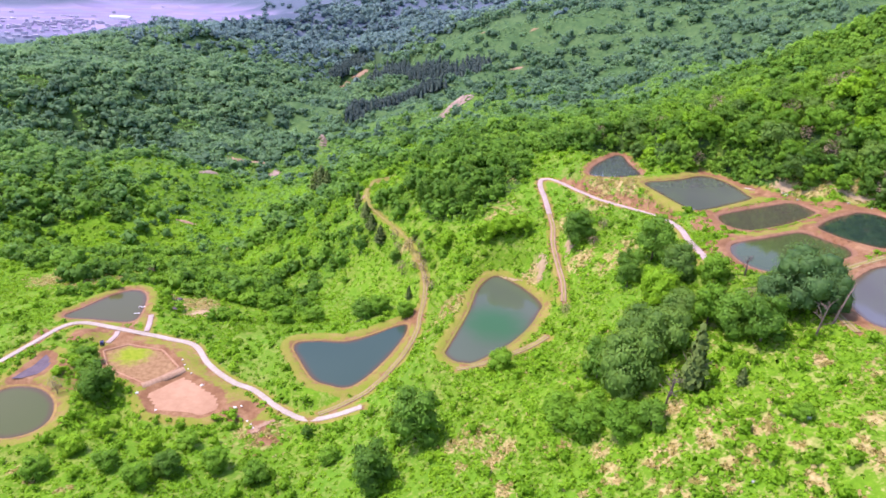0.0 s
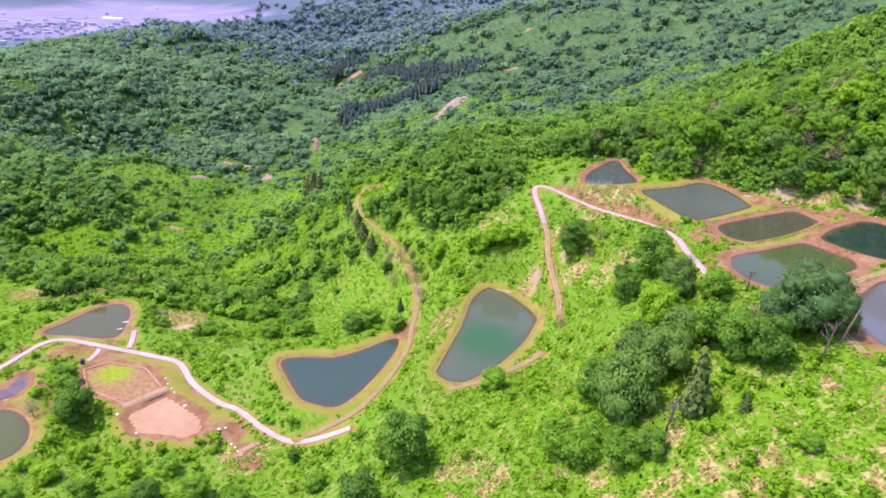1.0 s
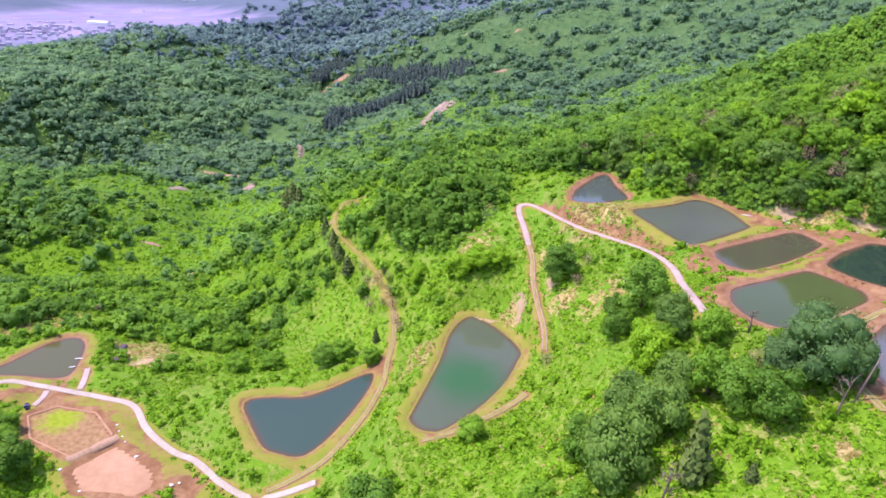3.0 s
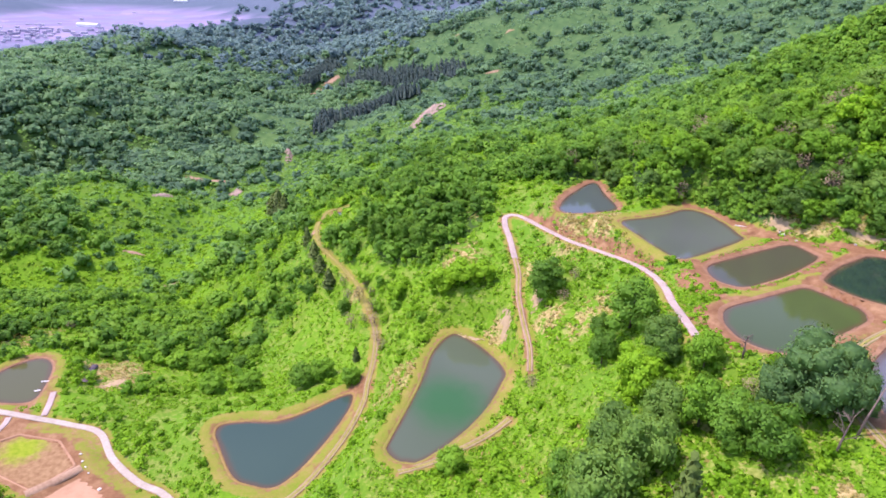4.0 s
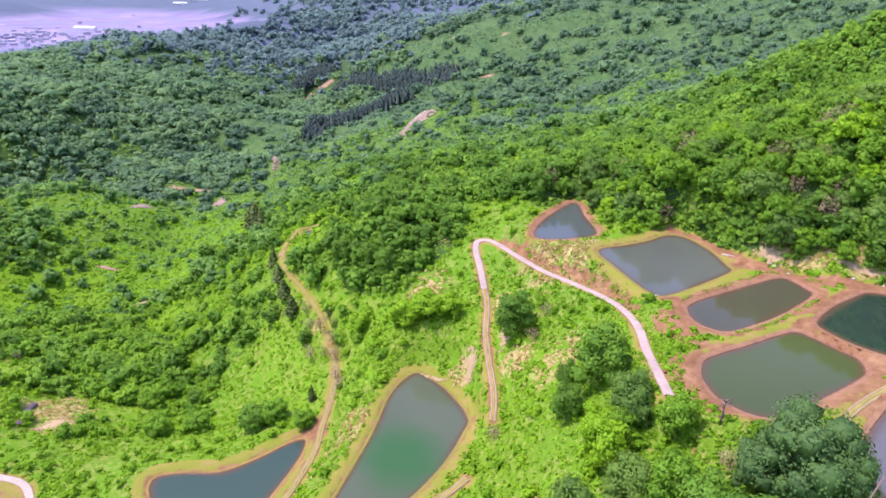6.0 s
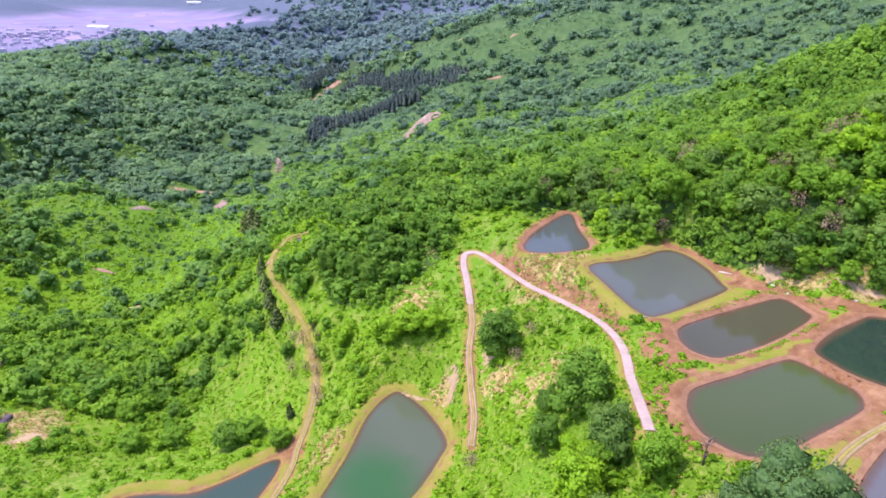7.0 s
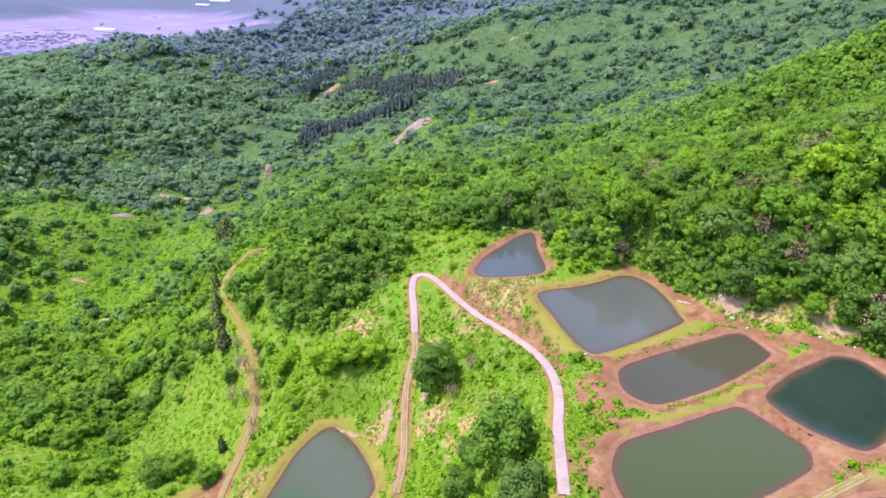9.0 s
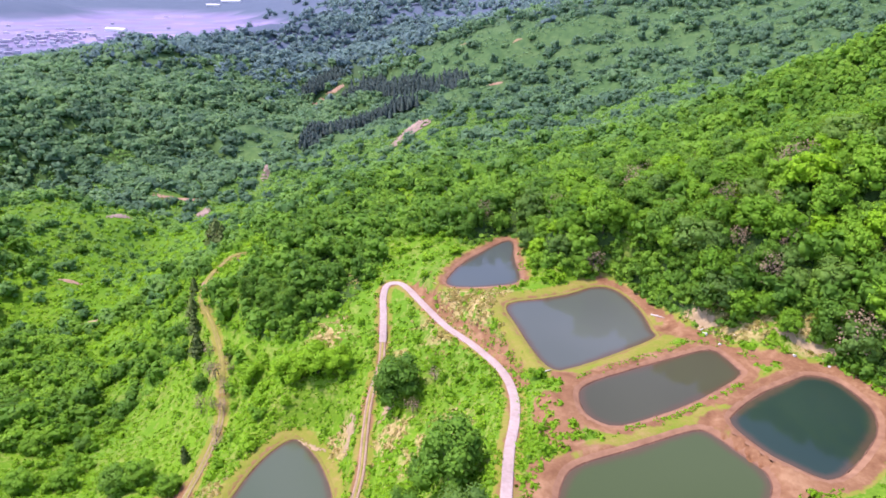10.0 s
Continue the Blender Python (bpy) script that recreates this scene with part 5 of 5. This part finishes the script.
# tall grass on the open slopes nearest the ponds
BLADES = []
for k in range(5):
    rr = np.random.RandomState(210 + k)
    d = rr.normal(0, 1, (6, 3))
    d[:, 2] = np.abs(d[:, 2]) * 0.8 + 0.4
    d /= np.linalg.norm(d, axis=1)[:, None]
    BLADES.append(leaf_quads(rr, d * [0.55, 0.55, 0.45], d, 0.42))
q = np.concatenate([scatter(r, -65, 80, 5, 102, 1.35), scatter(r, -62, 42, 102, 214, 1.6)])
q = q[(q[:, 0] < 18 + q[:, 1] * 0.85) & (woods(q) < 0.7) & clear_of(q, 0.5)]
q = q[(waves(q, 5, 98) + 0.5 * waves(q, 14, 99) > -0.5) & (r.uniform(0, 1, len(q)) > dried(q) * 0.85)]
plant_stuff("tall_grass", "tall green and yellow-green grass on the slopes", "grass", q, r.uniform(0.6, 1.35, len(q)), np.clip(tint_of(r, q, 0.9) + 0.1, 0, 1), BLADES, LEAF["shrub"], 0.1)

# ---- conifer plantations on the far valley side ----
CONIFERS = []
for k in range(3):
    rr = np.random.RandomState(170 + k)
    CONIFERS.append(conifer_crown(rr, 1.0, 0.46, 34, 0.075))
for line, width in STANDS:
    base = curve([(*p, 0) for p in line], 7)[:, :2]
    q = np.concatenate([base + r.normal(0, width * 0.45, base.shape) for _ in range(13)])
    plant_stuff("conifer_stand", "dark stand of tall planted conifers", "conifers", q, r.uniform(15, 24, len(q)), r.uniform(0, 1, len(q)), CONIFERS, LEAF["stand"], 0.02)


# ---- landslips and bare rock ----
def landslip(x, y, length, width, turn, material, label, name="landslip", lift=0.8, face=0.0):
    """An uneven patch of bare ground or rock, draped over the slope."""
    rr = np.random.RandomState(int(abs(x * 7 + y)))
    step = max(0.45, math.sqrt(length * width) / 26)
    n, k = max(8, int(length / step)), max(6, int(width * 1.5 / step))
    u, v = np.meshgrid(np.linspace(-1, 1, n), np.linspace(-1.5, 1.5, k), indexing="ij")
    a, b = u * length / 2, v * width / 2 + np.sin(u * 2.3 + x) * width * 0.25
    a, b = a + rr.uniform(-0.4, 0.4, a.shape) * step, b + rr.uniform(-0.4, 0.4, b.shape) * step
    px, py = x + a * math.cos(turn) - b * math.sin(turn), y + a * math.sin(turn) + b * math.cos(turn)
    xy = np.c_[px.ravel(), py.ravel()]
    z = surface(xy) + lift * rr.uniform(0.15, 0.45, n * k) + 0.06
    # a steep broken face that leans back into the slope
    z = z + face * (smooth(-0.9, 0.3, v) * (1 - smooth(0.6, 1.4, v)) * (1 - 0.7 * u**2) * rr.uniform(0.8, 1.1, v.shape)).ravel()
    # gnawed outline with islands of grass inside
    room = 1.05 - np.hypot(u, v / (1.0 + 0.2 * np.sin(u * 5 + y))) + 0.42 * waves(xy, step * 6, 81).reshape(u.shape) + 0.25 * waves(xy, step * 2.6, 82).reshape(u.shape)
    ids = np.arange(n * k).reshape(n, k)
    f = np.stack([ids[:-1, :-1], ids[1:, :-1], ids[1:, 1:], ids[:-1, 1:]], -1).reshape(-1, 4)
    f = f[(room.ravel()[f].mean(1) > 0.22)]
    return tagged(new(name, grid_mesh(name, np.c_[xy, z], f, material, smooth_faces=False)), label, "landslip", kind="structure")


SLIP_KIND = {"rock": ROCK, "earth": EARTH, "dry": PALE_EARTH}
for x, y, length, width, turn, lift, kind, label in SLIPS:
    landslip(x, y, length, width, turn, SLIP_KIND[kind], label, "landslip", lift, 8.0 if y > 750 and kind == "rock" else 1.0)
for x, y, length, width, turn, lift, kind, label in NEAR_SLIPS:
    landslip(x, y, length, width, turn, SLIP_KIND[kind], label, "cut_bank", lift)


# ---- the drained basins: banks of earth ----
def berm(line, width, height, label):
    line = np.c_[line[:, :2], ground(line[:, :2])]
    h = width / 2
    ob = new("earth_bank", grid_mesh("earth_bank", *ribbon(line, [-h, -h * 0.5, 0, h * 0.5, h], [-0.1, height * 0.7, height, height * 0.7, -0.1], 0.4), EARTH))
    return tagged(ob, label, "earth bank", kind="structure")


s = SHORES["basin_upper"]
ring = s.mean(0) + (s - s.mean(0)) * 1.04
ob = berm(np.r_[ring, ring[:2]], 1.1, 0.35, "thin pale earth ridge round a drained basin")
ob.data.materials[0] = SILT
berm(curve([(-184, 111, 0), (-178, 117, 0), (-172, 124, 0)], 1.5), 4.0, 0.9, "earth bank between two drained basins")
floor_line = {"basin_upper": ("drained basin floor of cracked mud with a green flush", MUD), "basin_lower": ("smooth pale drained basin floor", SILT), "basin_mud": ("dark wet mud in a drained pond", DARK_SHEET)}
for name, zf, *_ in BASINS:
    label, mat = floor_line[name]
    s = SHORES[name]
    mid = s.mean(0)
    bm = bmesh.new()
    f = bm.faces.new([bm.verts.new((*(mid + (p - mid) * 0.985)[:2], zf + 0.06)) for p in s])
    if f.normal.z < 0 or (f.normal_update() or f.normal.z < 0):
        bmesh.ops.reverse_faces(bm, faces=bm.faces[:])
    tagged(part("basin_floor", bm, mat, None), label, "basin", kind="structure")


# ---- small things ----
def settle(x, y, up=0.0):
    return float(ground([(x, y)])[0]) + up


def stone(x, y, size, seed, label="pale boulder beside the pond", material=None):
    rr = np.random.RandomState(seed)
    v, f = ball(3)
    v = v * (1 + 0.16 * np.sin(v @ rr.normal(0, 2.2, 3) + rr.uniform(0, 6)))[:, None] * [1, 0.75, 0.6] * size / 2
    ob = new("boulder", grid_mesh("boulder", v, f, material or PALE_STONE, smooth_faces=False))
    ob.matrix_basis = pose(x, y, settle(x, y, size * 0.18), 0, 0, rr.uniform(0, 360))
    return tagged(ob, label, "boulder")


for k, (x, y, s) in enumerate([(91, 185, 1.6), (94, 180, 1.1), (99, 183, 0.9), (26, 29, 1.4), (9, 16, 1.2), (112, 172, 1.2), (120, 168, 1.0)]):
    stone(x, y, s, k + 3)


def sack(x, y, size, seed):
    """A filled white bag: a slumped body with a gathered, tied neck."""
    rr = np.random.RandomState(seed)
    root = new("sandbag")
    v, f = ball(4)
    body = v * [0.62, 0.5, 0.4] * size
    body[:, 2] = np.maximum(body[:, 2], -0.26 * size)
    body[:, 0] *= 1 + 0.15 * np.sin(v[:, 2] * 3 + rr.uniform(0, 3))
    mesh_part("bag_body", grid_mesh("bag_body", body, f, WHITE), root)
    bm = bmesh.new()
    tube(bm, [(0.5 * size, 0, 0.05 * size), (0.66 * size, 0, 0.1 * size), (0.8 * size, 0, 0.08 * size)], [0.16 * size, 0.06 * size, 0.14 * size], 8)
    part("neck", bm, WHITE, root)
    root.matrix_basis = pose(x, y, settle(x, y, 0.27 * size), 0, 0, rr.uniform(0, 360))
    return tagged(root, "filled white plastic bag beside the drained basin", "bag", "bags beside the basin")


for k, (x, y, s) in enumerate([(-175, 130, 1.1), (-172.8, 126.7, 1.0), (-170.4, 124.2, 0.9), (-168.1, 121.6, 0.9), (-161.2, 115, 1.6), (-183.6, 106.5, 1.6), (-172.6, 98, 1.3), (-143, 101.5, 1.7), (-141, 103, 1.3), (-136.5, 95.5, 1.2), (-134.5, 93.5, 1.2), (-133, 91.5, 1.0)]):
    sack(x, y, s * 0.62, k + 40)


def wheel(root, x, y, radius):
    hub = new("wheel")
    hub.parent = root
    hub.location = (x, y, radius)
    bm = bmesh.new()
    bmesh.ops.create_cone(bm, cap_ends=True, segments=18, radius1=radius, radius2=radius, depth=0.2, matrix=pose(0, 0, 0, 90, 0, 0))
    bmesh.ops.bevel(bm, geom=[e for e in bm.edges if e.calc_face_angle(0) > 1], offset=0.03, segments=2, affect="EDGES")
    part("tyre", bm, RUBBER, hub, "black rubber tyre")
    bm = bmesh.new()
    bmesh.ops.create_cone(bm, cap_ends=True, segments=14, radius1=radius * 0.55, radius2=radius * 0.5, depth=0.24, matrix=pose(0, 0, 0, 90, 0, 0))
    part("rim", bm, WHITE, hub, "pale wheel rim")


def small_truck(x, y, turn):
    """A little flat-bed truck with a cab, bed sides, windows and four wheels."""
    root = new("pickup_truck")
    bm = bmesh.new()
    box(bm, (3.3, 1.3, 0.22), (0, 0, 0.5), 0.04)
    part("chassis", bm, RUBBER, root, "dark chassis")
    bm = bmesh.new()
    box(bm, (1.1, 1.45, 1.2), (1.15, 0, 1.2), 0.12)
    for vert in bm.verts:
        if vert.co.z > 1.5 and vert.co.x > 1.3:
            vert.co.x -= 0.28
    part("cab", bm, BLUE_PAINT, root)
    bm = bmesh.new()
    box(bm, (0.05, 1.2, 0.5), (1.62, 0, 1.5), 0.01, pose(0, 0, 0, 0, -22, 0))
    part("windscreen", bm, GLASS, root, "dark windscreen glass")
    for s in (-1, 1):
        bm = bmesh.new()
        box(bm, (0.6, 0.04, 0.42), (1.1, s * 0.73, 1.5), 0.01)
        part("side_window", bm, GLASS, root, "dark side window")
        bm = bmesh.new()
        box(bm, (1.95, 0.06, 0.36), (-0.6, s * 0.7, 0.85), 0.015)
        part("bed_side", bm, BLUE_PAINT, root)
        bm = bmesh.new()
        box(bm, (0.05, 0.22, 0.14), (1.72, s * 0.5, 0.95), 0.015)
        part("headlight", bm, WHITE, root, "pale headlight")
        for wx in (-1.0, 1.05):
            wheel(root, wx, s * 0.6, 0.28)
    bm = bmesh.new()
    box(bm, (1.95, 1.4, 0.06), (-0.6, 0, 0.66), 0.01)
    part("load_bed", bm, BLUE_PAINT, root)
    bm = bmesh.new()
    box(bm, (0.06, 1.4, 0.36), (-1.58, 0, 0.85), 0.015)
    part("tailgate", bm, BLUE_PAINT, root)
    root.matrix_basis = pose(x, y, settle(x, y, 0.02), 0, 0, turn)
    return tagged(root, "small dark blue flat-bed truck parked by the basin", "truck")


small_truck(-214, 138, -62)


def bare_tree(x, y, height, lean, seed, label):
    """A dead tree: a forked trunk with bleached bare limbs and twigs."""
    rr = np.random.RandomState(seed)
    root = new("dead_tree")
    bm = bmesh.new()
    tube(bm, [(0, 0, -0.5), (lean * 0.2, 0, height * 0.35), (lean * 0.6, 0.2, height * 0.7), (lean, 0, height)], [0.32, 0.26, 0.16, 0.05], 7)
    part("trunk", bm, DEADWOOD, root)
    for k in range(11):
        a, s = rr.uniform(0, 6.28), rr.uniform(0.35, 0.95)
        p0 = Vector((lean * s * 0.8, 0.1, height * s))
        reach = height * rr.uniform(0.2, 0.42) * (1.2 - s * 0.6)
        way = Vector((math.cos(a), math.sin(a), rr.uniform(0.25, 0.9)))
        bm = bmesh.new()
        p1, p2 = p0 + way * reach * 0.5 + Vector((0, 0, 0.2)), p0 + way * reach
        tube(bm, [p0, p1, p2], [0.12, 0.08, 0.03], 5)
        for _ in range(4):
            b = p0.lerp(p2, rr.uniform(0.4, 0.95))
            tube(bm, [b, b + Vector(rr.normal(0, 1, 3)) * reach * 0.2 + Vector((0, 0, 0.3))], [0.045, 0.015], 4)
        part("limb", bm, DEADWOOD, root)
    root.matrix_basis = pose(x, y, settle(x, y), 0, 0, rr.uniform(0, 360))
    return tagged(root, label, "dead tree")


bare_tree(43, 62, 12, 1.2, 5, "bleached dead tree with bare branches on the slope")
bare_tree(0, 50, 9, 1.0, 6, "thin grey leafless tree beside the conifer")
bare_tree(1.5, 52, 8, -0.8, 8, "thin grey leafless tree beside the conifer")
bare_tree(36, 96, 7, 0.8, 9, "brown leafless tree beside the pond")


def leaning_snag(x, y, height, reach, turn):
    root = new("leaning_snag")
    bm = bmesh.new()
    tube(bm, [(0, 0, -0.6), (reach * 0.3, 0.1, height * 0.35), (reach * 0.62, 0, height * 0.7), (reach, 0.15, height)], [0.34, 0.28, 0.2, 0.1], 8)
    part("stem", bm, DEADWOOD, root)
    for s in (0.45, 0.7, 0.85):
        bm = bmesh.new()
        tube(bm, [(reach * s, 0, height * s), (reach * s - 0.5, 0.5, height * s + 0.5)], [0.09, 0.03], 5)
        part("stub", bm, DEADWOOD, root)
    root.matrix_basis = pose(x, y, settle(x, y), 0, 0, turn)
    return tagged(root, "leaning brown dead tree above the pond", "dead tree")


leaning_snag(48, 64, 13, 4.5, 20)


def log(x, y, length, turn, radius=0.22):
    bm = bmesh.new()
    tube(bm, [(-length / 2, 0, 0), (0, 0.1, 0.03), (length / 2, 0, 0)], [radius, radius * 0.95, radius * 0.8], 9)
    ob = part("log", bm, PALE_STONE, None)
    ob.matrix_basis = pose(x, y, settle(x, y, radius * 0.8), 0, 0, turn)
    return tagged(ob, "bleached log lying on the bank", "log")


log(80, 198, 4.5, -25)
log(91, 187, 3.0, 40)
log(40, 162, 4.0, 30)


def covered_row(points, width, height):
    """A long row covered with dark sheeting, weighted along its edges."""
    root = new("covered_row")
    line = curve([(*p, 0) for p in points], 1.2)
    line[:, 2] = ground(line[:, :2])
    h = width / 2
    hump = [height * math.sin(math.pi * (k + 0.5) / 7) for k in range(7)]
    v, f = ribbon(line, [-h + width * k / 6 for k in range(7)], hump, height * 0.5)
    mesh_part("sheet", grid_mesh("sheet", v, f, DARK_SHEET), root, "dark plastic sheet")
    for k in range(0, len(line), 3):
        bm = bmesh.new()
        box(bm, (0.3, width + 0.3, 0.12), (*line[k, :2], line[k, 2] + height * 0.98), 0.03, pose(0, 0, 0, 0, 0, 75))
        part("batten", bm, DEADWOOD, root, "wooden batten")
    return tagged(root, "long low row under dark sheeting on the slope", "covered row")


covered_row([(-204, 195), (-202, 187), (-199, 177)], 3.2, 0.9)


def jetty(x, y, length, turn, zw):
    root = new("jetty")
    for k in range(int(length / 0.35)):
        bm = bmesh.new()
        box(bm, (0.3, 0.6, 0.06), (k * 0.35, 0, 0.35), 0.01)
        part("plank", bm, WHITE, root)
    for k in (0.4, length - 0.5):
        for s in (-1, 1):
            bm = bmesh.new()
            tube(bm, [(k, s * 0.26, -1.2), (k, s * 0.26, 0.5)], [0.07, 0.06], 7)
            part("post", bm, DEADWOOD, root)
    root.matrix_basis = pose(x, y, zw, 0, 0, turn)
    return tagged(root, "narrow pale plank jetty at the pond edge", "jetty")


jetty(-210.5, 174, 4.2, 190, -69.7)
jetty(-211.5, 167.5, 2.6, 205, -69.7)


# the white marker post by the pond, built as a small box on legs
def marker(x, y):
    root = new("feed_box")
    bm = bmesh.new()
    box(bm, (1.1, 0.8, 0.8), (0, 0, 0.55), 0.05)
    part("box_body", bm, WHITE, root)
    bm = bmesh.new()
    box(bm, (1.2, 0.9, 0.07), (0, 0, 0.99), 0.02, pose(0, 0, 0, 0, 5, 0))
    part("lid", bm, CONCRETE, root, "grey lid")
    for sx in (-0.4, 0.4):
        for sy in (-0.28, 0.28):
            bm = bmesh.new()
            box(bm, (0.09, 0.09, 0.3), (sx, sy, 0.05))
            part("leg", bm, DEADWOOD, root)
    root.matrix_basis = pose(x, y, settle(x, y, 0.08), 0, 0, 25)
    return tagged(root, "small white box on legs by the pond", "box")


marker(-84.5, 172.5)

# ---- grass along the dykes ----
TUFTS = []
for k in range(4):
    rr = np.random.RandomState(200 + k)
    d = rr.normal(0, 1, (9, 3))
    d[:, 2] = np.abs(d[:, 2]) + 0.6
    d /= np.linalg.norm(d, axis=1)[:, None]
    TUFTS.append(leaf_quads(rr, d * [0.5, 0.5, 0.5], d, 0.3))
DYKES = [[(50, 160), (62, 167), (78, 177), (86, 182)], [(54, 136.5), (68, 142.5), (80, 149.5), (92, 158.5)], [(88, 181), (96, 180), (101, 173)], [(33, 163), (32, 150), (33, 138), (31, 122)],
         [(34, 168), (30, 178), (24, 190)], [(86, 111), (92, 117), (99, 119)], [(37, 243), (40, 232), (44, 224)], [(-57, 160), (-62, 142), (-68, 118)], [(40, 240), (50, 232), (60, 226)]]
q = np.concatenate([np.repeat(curve([(*p, 0) for p in line], 0.8)[:, :2], 4, 0) for line in DYKES])
q = q + r.normal(0, 0.75, q.shape)
strip = np.repeat(curve([(34, 160, 0), (33, 148, 0), (34, 136, 0), (32, 120, 0)], 0.8)[:, :2], 9, 0)
q = np.concatenate([q, strip + r.normal(0, 1.2, strip.shape)])
q = q[waves(q, 7, 91) > -0.25]
plant_stuff("dyke_grass", "rough green grass along the dykes", "grass", q, r.uniform(0.35, 0.8, len(q)), r.uniform(0.2, 1, len(q)), TUFTS, LEAF["shrub"], 0.1)

# ---- the town in the lowland ----
bm = bmesh.new()
for k in range(300):
    cx, cy = [(-1382, 1850), (-1439, 2060), (-1431, 2300), (-1560, 2250), (-1480, 3600), (-1100, 3500), (-1250, 3950)][k % 7]
    x, y = cx + r.normal(0, 140), cy + r.normal(0, 170)
    w, d, h = r.uniform(8, 22), r.uniform(7, 14), r.uniform(4, 9)
    box(bm, (w, d, h), (x, y, -130 + h / 2), 0, pose(0, 0, 0, 0, 0, r.uniform(0, 40)))
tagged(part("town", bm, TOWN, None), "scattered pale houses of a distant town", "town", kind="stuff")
def hall(x, y, length, width, turn):
    """A long low white hall with a shallow roof."""
    root = new("long_hall")
    bm = bmesh.new()
    box(bm, (length, width, 9), (0, 0, 4.5), 0.2)
    part("wall", bm, WHITE, root)
    bm = bmesh.new()
    ends = [[bm.verts.new((s * (length / 2 + 1), y0, z0)) for y0, z0 in ((-width / 2 - 1, 9), (0, 12.5), (width / 2 + 1, 9))] for s in (-1, 1)]
    bm.faces.new(ends[0])
    bm.faces.new(ends[1][::-1])
    for a, b in ((0, 1), (1, 2), (2, 0)):
        bm.faces.new((ends[0][a], ends[0][b], ends[1][b], ends[1][a]))
    bmesh.ops.recalc_face_normals(bm, faces=bm.faces[:])
    part("roof", bm, WHITE, root)
    root.matrix_basis = pose(x, y, settle(x, y), 0, 0, turn)
    return tagged(root, "long white hall in the distant lowland", "hall")


hall(-1385, 2485, 82, 26, -8)
hall(-1495, 3712, 70, 30, 10)
hall(-1465, 3900, 110, 30, 6)
